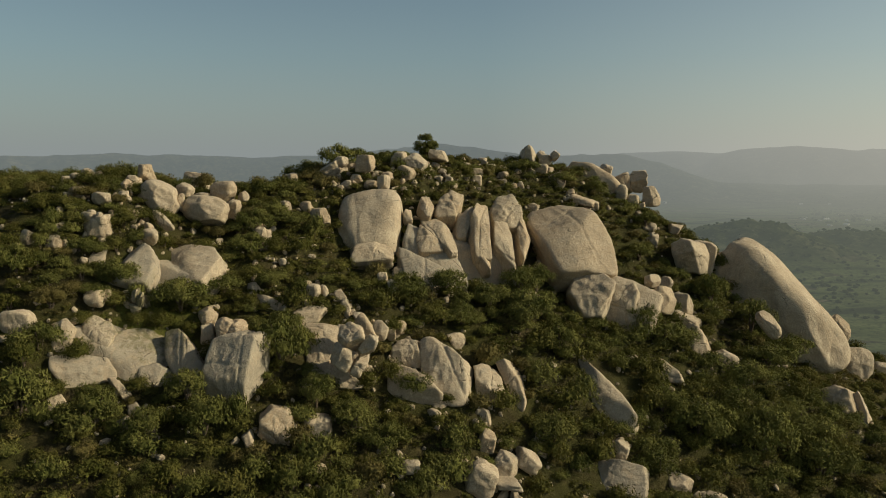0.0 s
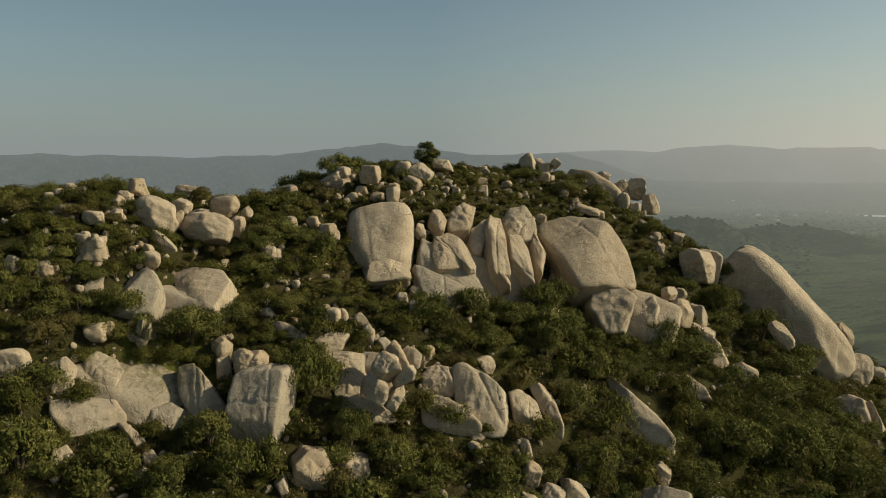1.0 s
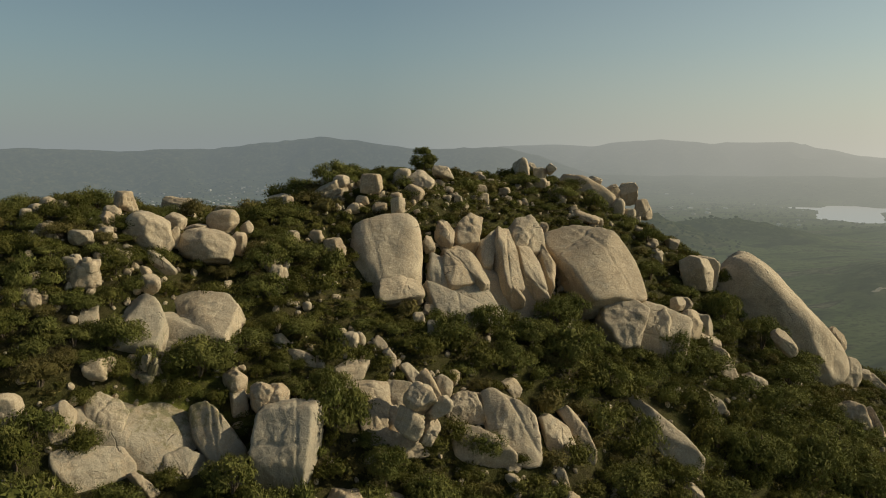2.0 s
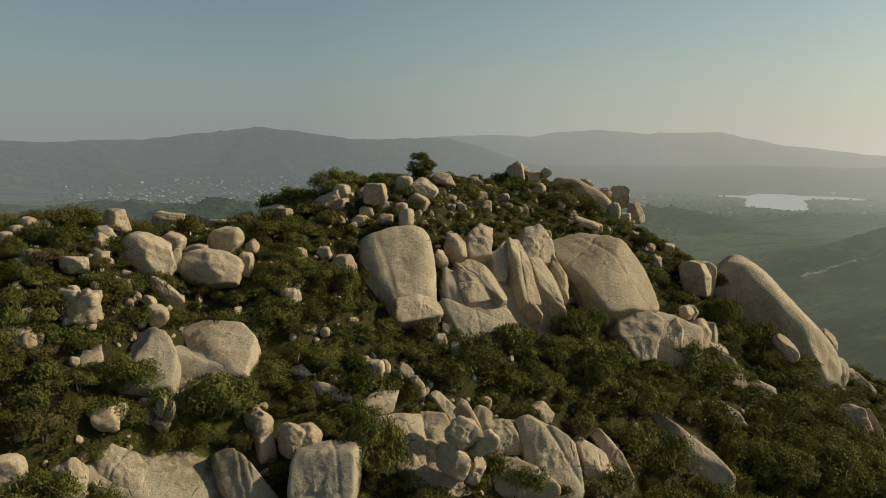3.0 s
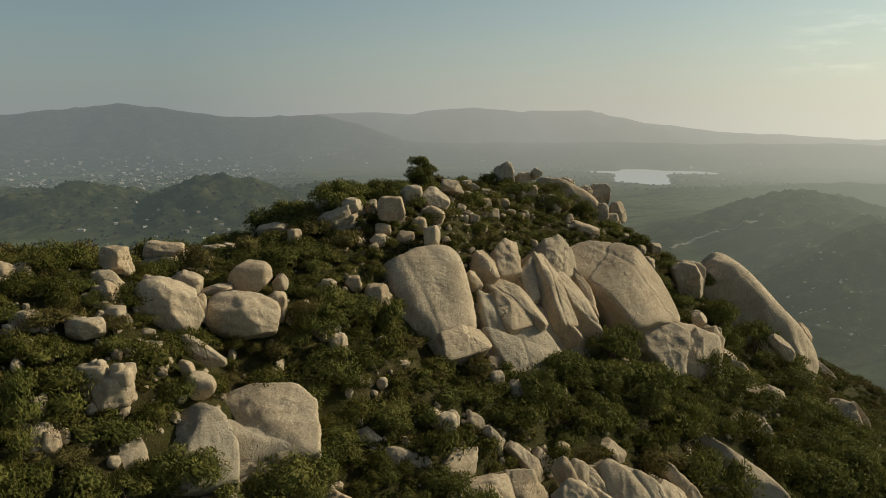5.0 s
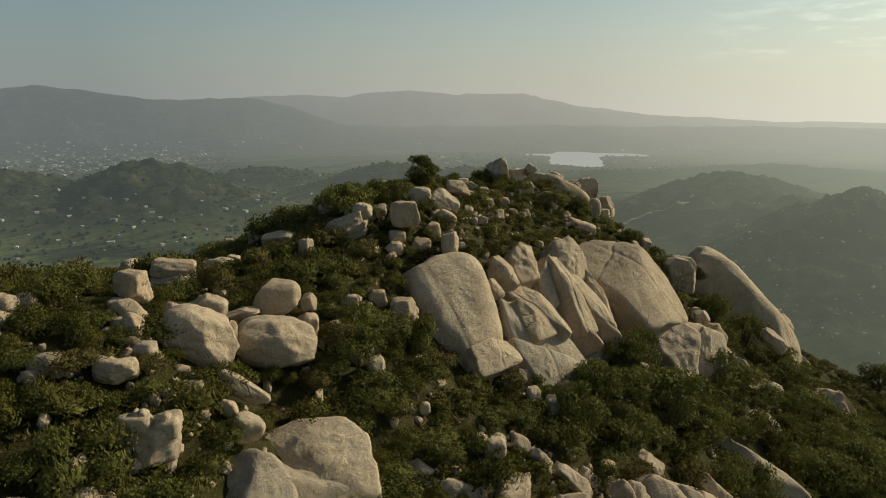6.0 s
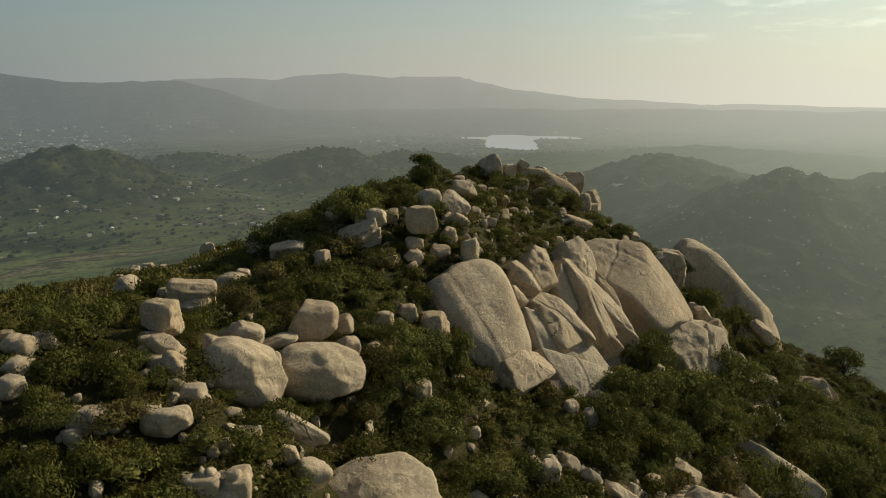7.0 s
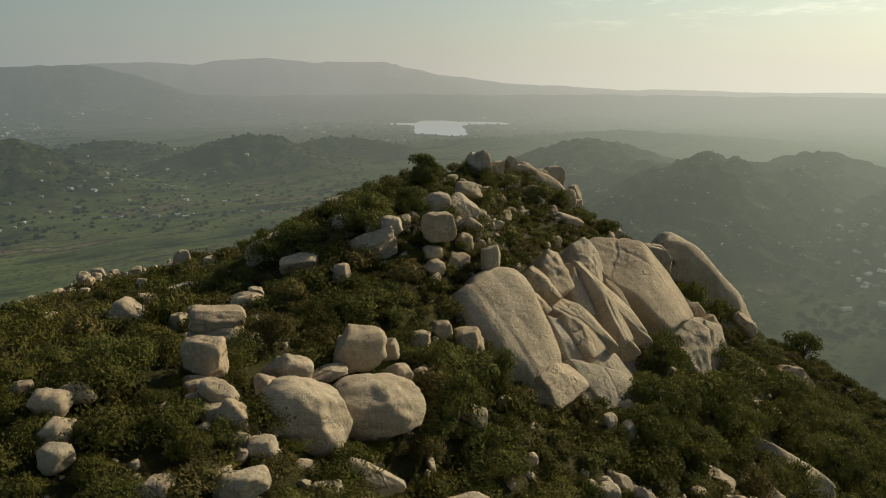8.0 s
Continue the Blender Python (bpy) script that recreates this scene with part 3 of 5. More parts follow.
rock("B", -31.16, 81.69, 55.48, 0.95, 0.81, 2.13, -24, 0, 0)
rock("S", -29.68, 84.26, 56.14, 2.29, 1.37, 0.70, -24, 0, -6)
rock("S", -32.35, 91.65, 57.99, 3.39, 2.03, 1.55, -24, 0, 8)
rock("R", -28.29, 96.54, 57.00, 2.13, 1.16, 0.95, -24, 0, 0)
rock("S", -37.17, 83.85, 57.74, 1.51, 1.21, 1.20, -24, 0, 8)
rock("S", -37.21, 81.60, 57.26, 1.63, 1.30, 0.95, -24, 0, 5)
rock("R", -37.06, 79.99, 56.66, 0.93, 0.79, 0.85, -24, 0, 0)
rock("S", -38.90, 78.54, 56.40, 1.32, 1.12, 0.74, -24, 0, 0)
rock("R", -42.19, 77.93, 56.40, 0.89, 0.76, 0.92, -24, 0, 0)
rock("R", -41.59, 78.47, 56.63, 1.29, 1.09, 1.30, -24, 0, 0)
rock("S", -43.53, 88.55, 58.20, 1.07, 0.91, 0.60, -24, 0, 0)
rock("J", -31.66, 77.49, 53.55, 3.42, 0.97, 1.13, -24, 0, 35)
rock("B", -32.16, 75.16, 52.12, 1.79, 1.52, 1.67, -24, 0, 20)
rock("R", -32.76, 76.28, 53.16, 0.91, 0.78, 1.14, -24, 0, -20)
rock("F", -37.98, 73.91, 53.66, 1.42, 1.20, 2.45, -24, 0, 0)
rock("F", -36.75, 73.90, 53.55, 1.69, 1.44, 2.11, -24, 0, 0)
rock("F", -37.70, 73.95, 54.68, 0.81, 0.69, 0.91, -24, 0, 0)
rock("B", -36.72, 73.48, 54.56, 0.78, 0.66, 0.87, -24, 0, 0)
rock("R", -35.88, 76.43, 54.45, 0.85, 0.73, 0.96, -24, 0, 0)
rock("R", -36.67, 76.20, 54.44, 0.59, 0.50, 1.06, -24, 0, 0)
rock("B", -34.70, 76.93, 54.38, 1.47, 1.25, 1.42, -24, 0, 0)
rock("B", -40.80, 73.08, 53.16, 1.33, 1.13, 1.57, -24, 0, 0)
rock("B", -40.58, 71.74, 51.86, 1.41, 1.20, 1.75, -24, 0, 0)
rock("R", -39.59, 71.74, 51.86, 0.64, 0.54, 0.94, -24, 0, 0)
rock("R", -15.00, 75.14, 46.21, 1.56, 1.32, 1.61, -24, 0, 0)
rock("B", -12.14, 75.81, 45.51, 1.53, 1.30, 1.26, -24, 0, 15)
rock("R", -23.14, 83.64, 53.61, 1.28, 1.09, 2.04, -24, 0, 0)
rock("B", -22.54, 82.09, 52.68, 1.50, 1.27, 1.36, -24, 0, 20)
rock("B", -21.30, 81.10, 51.66, 1.33, 1.13, 1.45, -24, 0, 0)
rock("R", -17.35, 81.92, 50.81, 1.10, 0.93, 1.18, -24, 0, 0)
rock("B", -20.31, 87.10, 54.53, 1.72, 1.47, 1.58, -24, 0, 0)
rock("B", -17.75, 88.04, 54.54, 1.78, 1.51, 1.43, -24, 0, 0)
rock("B", -15.78, 86.86, 53.35, 2.30, 1.95, 2.25, -24, 0, 0)
rock("R", -18.90, 78.26, 48.99, 0.83, 0.71, 0.93, -24, 0, 0)
rock("B", -21.01, 79.52, 50.58, 0.83, 0.71, 1.20, -24, 0, 0)
rock("F", -31.52, 68.95, 46.37, 1.32, 1.12, 2.29, -24, 0, 20)
rock("B", -34.28, 68.49, 47.10, 1.10, 0.93, 1.23, -24, 0, 0)
rock("R", -5.61, 73.54, 42.58, 1.36, 1.15, 1.47, -24, 0, 0)
rock("B", -6.40, 72.37, 42.14, 0.89, 0.75, 1.35, -24, 0, 0)
rock("R", -7.82, 79.90, 46.78, 1.24, 1.05, 1.58, -24, 0, 0)
rock("R", 32.28, 93.24, 40.56, 2.95, 2.51, 3.91, -24, 0, 0)
rock("B", 30.38, 94.08, 43.52, 1.64, 1.40, 2.15, -24, 0, 0)
rock("S", 32.61, 91.99, 38.97, 4.63, 3.94, 1.63, -24, 0, 25)
rock("B", 38.94, 104.74, 45.56, 4.70, 3.99, 5.60, -24, 0, 10)
rock("R", 43.70, 91.72, 38.43, 4.04, 2.47, 2.03, -24, 0, 50)
rock("J", 70.05, 104.33, 26.33, 5.77, 4.05, 3.33, -24, 0, 45)
rock("B", 14.00, 114.61, 61.05, 2.75, 2.33, 3.35, -24, 0, -30)
rock("B", 16.59, 118.67, 61.13, 1.58, 1.34, 2.35, -24, 0, 45)
rock("B", 18.08, 113.37, 61.03, 1.60, 1.36, 1.69, -24, 0, 40)
rock("R", 16.63, 114.12, 60.54, 2.18, 1.86, 1.69, -24, 0, 0)
rock("B", 31.21, 118.90, 56.67, 3.93, 3.34, 2.75, -24, 0, 55)
rock("B", 33.40, 118.16, 56.91, 2.96, 2.52, 3.69, -24, 0, 0)
rock("R", 28.59, 111.79, 55.24, 2.17, 1.85, 2.82, -24, 0, 0)
rock("B", 34.74, 115.28, 54.56, 2.84, 2.42, 3.49, -24, 0, 0)
rock("B", 28.23, 119.93, 58.55, 2.68, 2.28, 2.28, -24, 0, 20)
rock("R", 30.57, 111.57, 54.16, 1.84, 1.56, 1.87, -24, 0, 0)
rock("S", 21.04, 106.35, 54.14, 3.89, 3.31, 1.59, -24, 0, 20)
rock("B", 22.76, 106.65, 53.67, 2.09, 1.78, 1.91, -24, 0, 0)
rock("B", 17.91, 109.75, 57.38, 2.44, 2.08, 2.73, -24, 0, 0)
rock("R", 15.62, 110.90, 58.98, 2.03, 1.73, 1.82, -24, 0, 0)
rock("B", -11.15, 95.13, 59.93, 2.75, 2.34, 2.34, -24, 0, 0)
rock("B", -6.67, 100.42, 60.41, 2.49, 2.11, 2.42, -24, 0, 0)
rock("B", -4.21, 99.45, 60.00, 3.01, 2.56, 2.20, -24, 0, 40)
rock("B", -0.90, 101.80, 61.08, 2.66, 2.26, 2.06, -24, 0, 0)
rock("B", -5.66, 97.51, 58.64, 2.74, 2.33, 2.00, -24, 0, 30)
rock("B", -8.18, 91.86, 57.34, 1.71, 1.45, 2.77, -24, 0, 0)
rock("B", -10.29, 93.72, 57.13, 1.82, 1.55, 1.27, -24, 0, 0)
rock("R", -14.46, 97.48, 60.06, 1.94, 1.65, 1.70, -24, 0, 0)
rock("B", -20.87, 95.34, 57.58, 1.38, 1.17, 1.93, -24, 0, 0)
rock("B", -13.36, 93.49, 57.15, 1.78, 1.44, 1.19, -24, 0, 0)
rock("S", -15.95, 98.22, 58.66, 3.62, 1.81, 1.81, -24, 0, -18)
rock("B", -8.12, 95.52, 57.91, 1.76, 1.50, 1.84, -24, 0, 0)
rock("R", -12.14, 94.92, 57.89, 1.54, 1.31, 1.28, -24, 0, 0)
rock("B", -2.53, 100.95, 59.51, 1.29, 1.10, 1.44, -24, 0, 0)
rock("R", 4.75, 104.70, 58.42, 1.95, 1.66, 1.71, -24, 0, 0)
rock("B", 4.56, 102.19, 57.37, 1.63, 1.39, 1.83, -24, 0, 0)
rock("R", 9.09, 107.03, 58.02, 1.82, 1.55, 1.47, -24, 0, 0)
rock("R", 9.09, 108.98, 58.89, 1.48, 1.26, 1.16, -24, 0, 0)
rock("B", 6.19, 111.92, 60.09, 1.50, 1.28, 1.52, -24, 0, 0)
rock("R", 8.88, 104.98, 57.05, 1.22, 1.03, 1.20, -24, 0, 0)
rock("R", 11.46, 105.76, 56.65, 1.31, 1.12, 1.31, -24, 0, 0)
rock("R", 12.78, 101.68, 53.44, 1.63, 1.38, 1.58, -24, 0, 0)
rock("B", 36.68, 109.22, 49.75, 2.28, 1.93, 1.87, -24, 0, 0)
rock("R", 32.11, 107.23, 50.07, 1.83, 1.56, 1.64, -24, 0, 0)
rock("B", 31.91, 105.06, 48.58, 1.80, 1.53, 2.02, -24, 0, 0)
rock("B", -6.39, 103.15, 60.59, 1.40, 1.19, 1.22, -24, 0, 14)
rock("B", -6.23, 100.68, 60.03, 1.14, 0.97, 0.99, -24, 0, 26)
rock("J", -3.88, 101.91, 60.14, 1.40, 1.19, 1.22, -24, 0, 15)
rock("B", 2.66, 109.26, 60.20, 1.56, 1.32, 1.36, -24, 0, -20)
rock("B", 3.40, 106.42, 59.48, 1.27, 1.08, 1.10, -24, 0, 12)
rock("B", 6.46, 110.07, 59.71, 1.60, 1.36, 1.39, -24, 0, 24)
rock("B", 7.56, 109.26, 59.30, 1.33, 1.13, 1.16, -24, 0, 0)
rock("B", -1.36, 101.99, 59.59, 1.18, 1.00, 1.03, -24, 0, 10)
rock("B", -0.37, 100.67, 58.75, 1.06, 0.90, 0.92, -24, 0, 14)
rock("J", 0.63, 99.27, 57.67, 1.16, 0.99, 1.01, -24, 0, 25)
rock("B", 1.09, 98.01, 56.76, 1.04, 0.88, 0.90, -24, 0, -20)
rock("J", 11.39, 109.29, 58.55, 1.35, 1.15, 1.18, -24, 0, 15)
rock("J", 13.86, 110.56, 58.72, 1.25, 1.06, 1.09, -24, 0, 5)
rock("B", 16.99, 112.34, 59.00, 1.43, 1.21, 1.24, -24, 0, 16)
rock("J", 18.07, 108.53, 56.63, 1.39, 1.18, 1.21, -24, 0, 25)
rock("B", 19.48, 107.42, 55.44, 1.38, 1.18, 1.21, -24, 0, -14)
rock("B", 32.36, 112.59, 52.94, 1.53, 1.30, 1.34, -24, 0, -20)
rock("B", 30.82, 109.24, 51.96, 1.33, 1.13, 1.16, -24, 0, 0)
rock("J", -5.97, 95.27, 57.52, 0.96, 0.82, 0.84, -24, 0, -15)
rock("B", -5.61, 93.86, 56.49, 0.95, 0.81, 0.83, -24, 0, -10)
rock("B", -9.71, 96.32, 58.49, 0.96, 0.81, 0.83, -24, 0, -20)
rock("B", -10.15, 91.88, 55.92, 0.91, 0.77, 0.79, -24, 0, 20)
rock("B", -14.04, 92.49, 56.65, 0.99, 0.84, 0.86, -24, 0, -20)
rock("B", -15.18, 94.00, 57.36, 0.90, 0.77, 0.79, -24, 0, -16)
rock("B", -17.05, 93.86, 57.21, 0.89, 0.76, 0.78, -24, 0, 10)
rock("B", -10.01, 99.01, 59.60, 1.09, 0.93, 0.95, -24, 0, -10)
rock("F", -9.81, 66.24, 42.26, 3.58, 3.05, 4.01, -1, 0, 30)
rock("B", -8.87, 68.81, 43.67, 3.44, 1.70, 1.40, -1, 0, 62)
rock("R", -7.36, 69.05, 43.42, 1.50, 1.27, 2.10, -1, 0, 0)
rock("R", -40.54, 64.65, 45.28, 2.89, 2.45, 2.69, -1, 0, 0)
rock("R", -34.91, 67.92, 46.94, 1.96, 1.67, 1.65, -1, 0, 0)
rock("R", 2.30, 61.75, 30.89, 3.07, 2.61, 3.44, -1, 0, 25)
rock("S", 4.62, 63.68, 31.29, 2.87, 2.44, 2.68, -1, 0, 30)
rock("R", -4.18, 60.40, 32.94, 1.59, 1.35, 1.32, -1, 0, 0)
rock("F", 4.73, 61.93, 29.75, 2.57, 2.19, 2.36, -1, 0, 0)
rock("B", 3.15, 65.01, 33.11, 2.05, 1.74, 2.52, -1, 0, 30)
rock("S", 6.89, 65.20, 31.46, 3.04, 2.58, 2.27, -1, 0, 25)
rock("R", 11.92, 72.86, 35.05, 1.64, 1.39, 1.35, -1, 0, 0)
rock("R", 63.04, 102.88, 29.29, 5.09, 4.33, 5.53, -1, 0, 0)
rock("B", 57.93, 99.31, 35.91, 3.07, 2.61, 4.21, -1, 0, 0)
rock("R", 69.09, 105.36, 27.06, 2.89, 2.45, 3.70, -1, 0, 0)
rock("R", 26.45, 67.58, 25.69, 3.47, 2.18, 1.80, -1, 0, 0)
rock("B", 23.51, 68.17, 27.27, 2.60, 2.12, 1.75, -1, 0, 20)
rock("R", 35.84, 87.02, 34.84, 3.69, 2.92, 2.41, -1, 0, 25)
rock("R", -15.76, 75.86, 46.45, 1.05, 0.89, 1.61, -1, 0, 0)
rock("R", -14.06, 75.96, 46.06, 1.06, 0.90, 1.49, -1, 0, 0)
rock("R", -6.52, 79.11, 45.95, 1.45, 1.23, 1.94, -1, 0, 0)
rock("R", -21.65, 80.30, 51.23, 1.51, 1.28, 2.99, -1, 0, 0)
rock("B", -40.76, 72.93, 53.04, 1.10, 0.93, 1.58, -1, 0, 0)
rock("R", -40.23, 71.36, 51.67, 1.13, 0.96, 1.60, -1, 0, 0)
rock("B", -43.30, 71.80, 52.38, 1.44, 1.22, 1.90, -1, 0, 0)
rock("R", -37.32, 74.12, 53.24, 2.79, 2.37, 2.18, -1, 0, 0)
rock("R", 10.20, 84.74, 43.14, 1.87, 1.59, 2.31, -1, 0, 0)
rock("B", 37.39, 105.79, 46.78, 1.56, 1.33, 1.75, -1, 0, 0)
rock("R", -27.41, 108.79, 54.52, 2.87, 2.23, 1.84, -43, 0, 0)
rock("R", -33.46, 103.27, 55.22, 3.29, 2.79, 2.41, -43, 0, 25)
rock("R", -29.78, 111.51, 53.35, 3.11, 2.12, 1.74, -43, 0, 0)
rock("R", -36.91, 115.06, 52.40, 2.61, 2.18, 1.80, -43, 0, 0)
rock("S", -32.73, 91.54, 57.27, 2.92, 2.48, 1.02, -43, 0, 0)
rock("R", -27.80, 97.22, 56.62, 2.60, 1.65, 1.36, -43, 0, 0)
rock("R", -26.26, 98.62, 56.74, 1.18, 0.99, 0.81, -43, 0, 0)
rock("S", -31.20, 96.84, 56.46, 2.26, 1.92, 1.38, -43, 0, 0)
rock("S", -31.74, 92.43, 57.05, 2.71, 2.31, 1.60, -43, 0, -12)
rock("R", -32.86, 96.53, 56.49, 1.40, 1.19, 1.48, -43, 0, 0)
rock("R", -43.07, 84.95, 58.55, 1.62, 1.38, 1.46, -43, 0, 0)
rock("R", -41.90, 85.28, 58.60, 1.57, 1.11, 0.91, -43, 0, 0)
rock("R", -43.45, 82.90, 58.32, 1.53, 1.28, 1.05, -43, 0, 0)
rock("R", -36.47, 79.00, 56.43, 1.39, 1.19, 1.05, -43, 0, 0)
rock("S", -36.70, 82.72, 57.77, 1.72, 1.46, 1.60, -43, 0, 0)
rock("S", -36.93, 80.73, 57.24, 1.56, 1.33, 1.69, -43, 0, 15)
rock("S", -34.34, 82.68, 57.25, 1.36, 1.16, 1.19, -43, 0, 20)
rock("R", -43.93, 81.35, 57.96, 1.30, 1.10, 1.06, -43, 0, 0)
rock("R", -38.29, 77.61, 56.14, 2.23, 1.68, 1.39, -43, 0, 0)
rock("R", -41.29, 78.26, 56.85, 1.40, 1.19, 1.18, -43, 0, 0)
rock("B", -26.97, 86.80, 56.18, 0.64, 0.54, 1.48, -43, 0, 0)
rock("R", -20.70, 105.70, 57.34, 4.66, 2.13, 2.98, -43, 0, -20)
rock("R", -18.56, 130.83, 50.62, 2.14, 1.82, 3.60, -43, 0, 0)
rock("R", -15.81, 102.32, 59.43, 1.86, 1.58, 2.38, -43, 0, 0)
rock("S", -15.66, 97.77, 58.99, 3.99, 3.39, 1.88, -43, 0, -22)
rock("S", -21.71, 99.94, 57.77, 2.89, 2.46, 1.62, -43, 0, 0)
rock("S", -8.95, 114.49, 58.53, 4.91, 2.95, 1.96, -43, 0, -20)
rock("R", -17.75, 124.27, 52.08, 2.70, 1.84, 1.51, -43, 0, 0)
rock("R", -13.91, 99.43, 59.65, 2.61, 2.13, 1.75, -43, 0, 0)
rock("R", -9.65, 112.13, 59.22, 2.84, 1.71, 1.41, -43, 0, 0)
rock("R", -11.91, 98.98, 59.81, 1.39, 1.18, 1.49, -43, 0, 0)
rock("R", -28.30, 134.86, 48.66, 1.10, 0.94, 0.85, -43, 0, 0)
rock("R", -23.45, 130.99, 49.51, 1.33, 1.13, 1.02, -43, 0, 0)

# the jointed slabs between the two great domes
rock("G", 1.51, 92.20, 45.25, 17.99, 14.72, 16.36, 12, -48, 0, flats=((152, 7.98), (178, 9.03), (345, 7.43), (19, 10.44), (88, 8.39), (96, 8.14)), label="broad jointed granite face rising out of the slope")
rock("H", -2.84, 91.07, 53.91, 2.11, 2.54, 3.91, 12, -48, 0, flats=((164, 1.04), (199, 1.01), (336, 1.00), (7, 1.06), (100, 1.83)))
rock("H", -5.20, 89.13, 53.25, 1.25, 1.35, 2.02, 12, -48, 0, flats=((153, 0.63), (195, 0.59), (358, 0.60), (95, 0.97)))
rock("H", 0.24, 92.80, 53.48, 4.48, 5.25, 4.32, 12, -48, 0, flats=((159, 1.90), (335, 1.41), (69, 2.24), (117, 1.73)))
rock("H", -1.16, 87.73, 50.60, 3.72, 3.35, 6.82, 12, -48, 0, flats=((186, 1.57), (209, 1.16), (9, 1.60), (28, 1.75), (98, 3.42)))
rock("H", -2.53, 87.00, 50.36, 3.02, 2.72, 4.62, 12, -48, 0, flats=((161, 1.56), (36, 0.71), (23, 0.83)))
rock("G", -2.13, 87.34, 47.44, 7.51, 6.76, 10.07, 12, -48, 0, flats=((161, 4.27), (184, 3.68), (14, 2.96), (56, 2.97), (27, 2.39), (64, 3.41)), label="broad smooth grey granite sheet lying on the slope")
rock("G", -3.29, 84.86, 46.39, 6.39, 5.75, 6.87, 12, -48, 0, flats=((172, 3.42), (189, 3.01), (60, 1.59), (42, 1.48), (53, 1.03)))
rock("H", 2.20, 90.90, 51.78, 3.03, 3.27, 4.93, 12, -48, 0, flats=((167, 1.19), (332, 0.94), (354, 1.27), (117, 1.54)))
rock("H", 4.23, 90.07, 50.97, 3.42, 4.48, 9.23, 12, -48, 0, flats=((152, 2.08), (175, 1.60), (352, 1.15), (352, 1.16), (73, 4.53)))
rock("H", 7.61, 94.60, 52.71, 4.31, 5.24, 5.02, 12, -48, 0, flats=((148, 2.02), (188, 2.14), (21, 2.46), (94, 2.45)))
rock("H", 6.99, 89.50, 48.90, 3.19, 4.27, 8.78, 12, -48, 0, flats=((166, 1.41), (208, 1.78), (350, 1.37), (360, 1.60), (94, 4.36)))
rock("H", 4.14, 87.09, 47.96, 2.15, 2.66, 4.11, 12, -48, 0, flats=((160, 1.19), (207, 0.77), (352, 1.08), (6, 1.09), (90, 2.09)))
rock("H", 10.11, 92.27, 48.74, 3.10, 5.82, 11.98, 12, -48, 0, flats=((158, 1.58), (171, 1.16), (190, 1.97), (332, 0.77), (351, 0.79), (41, 4.52)))
rock("H", -2.84, 81.56, 44.91, 2.45, 2.98, 2.87, -31, -25, 0, flats=((202, 0.78), (357, 1.22), (47, 1.30), (105, 1.33)))
rock("H", -5.89, 83.13, 46.35, 1.59, 1.93, 2.48, -27, -20, 0, flats=((181, 0.80), (15, 0.71), (83, 1.16)))
rock("H", -11.19, 84.81, 48.34, 1.72, 2.09, 2.17, -22, -20, 0, flats=((199, 0.58), (6, 0.82), (102, 0.94)))
rock("H", -9.35, 83.67, 49.13, 4.82, 2.71, 3.01, 12, -44, 0, flats=((157, 2.18), (68, 1.62), (94, 1.50)))
rock("H", -11.19, 84.59, 48.44, 1.89, 2.04, 2.06, -22, -25, 0, flats=((209, 0.58), (20, 0.78), (110, 0.83)))
# the dome slab and the split blocks under it
rock("W", 16.73, 93.55, 49.84, 10.92, 6.00, 13.38, 2, -44, 0, flats=((161, 6.24), (198, 4.74), (192, 4.78), (4, 5.21), (23, 4.80), (57, 5.42), (103, 6.78)), label="huge smooth granite dome slab with a cracked crest")
rock("W", 22.19, 88.56, 42.13, 10.65, 4.16, 6.93, -23, -30, 0, flats=((174, 5.40), (210, 4.69), (347, 4.86), (72, 3.46), (81, 3.25), (102, 3.76)), label="cracked granite base under the dome slab")
rock("H", 18.50, 88.63, 42.55, 6.39, 7.76, 6.41, -9, -30, 0, flats=((167, 3.17), (206, 2.91), (340, 2.60), (44, 3.25), (97, 3.08)))
rock("H", 23.57, 88.59, 41.87, 3.09, 4.75, 5.87, -34, -22, 0, flats=((168, 1.12), (0, 1.57), (30, 1.97), (132, 1.85)))
rock("H", 28.01, 89.31, 42.42, 2.62, 3.53, 3.51, -46, -20, 0, flats=((197, 1.02), (351, 1.30), (34, 1.19), (119, 1.45)))
rock("H", 27.10, 90.77, 44.65, 1.77, 2.39, 1.77, -44, -10, 0, flats=((192, 0.78), (331, 0.81), (40, 0.65), (113, 0.80)))
rock("H", 22.14, 87.41, 38.75, 3.19, 3.09, 2.29, -44, -20, 0, flats=((202, 1.40), (339, 1.35), (55, 1.34), (110, 0.86)))
rock("H", 36.21, 102.02, 46.45, 4.35, 5.87, 4.94, -44, -15, 0, flats=((196, 1.70), (353, 2.17), (31, 2.03), (77, 2.29), (122, 2.52)))
# the two tilted slabs of the near knoll
rock("H", -27.98, 75.51, 48.09, 6.66, 5.37, 5.97, -7, -50, 0, flats=((184, 3.21), (355, 3.26), (42, 3.46), (82, 2.95), (95, 3.07), (120, 3.73)), label="broad tilted granite slab with a chipped edge")
rock("G", -33.06, 72.93, 48.85, 5.25, 4.73, 5.39, -1, -52, 0, flats=((182, 2.61), (350, 2.67), (20, 2.46), (51, 2.55), (92, 2.73), (129, 3.13)))
rock("G", -30.43, 74.73, 47.56, 10.99, 5.36, 5.96, -4, -52, 0, flats=((186, 5.34), (344, 4.89), (77, 2.96), (99, 3.01)))
rock("H", -31.16, 71.87, 46.67, 1.79, 1.61, 2.59, -4, -45, 0, flats=((197, 0.48), (328, 0.98), (35, 0.53), (72, 0.98)))
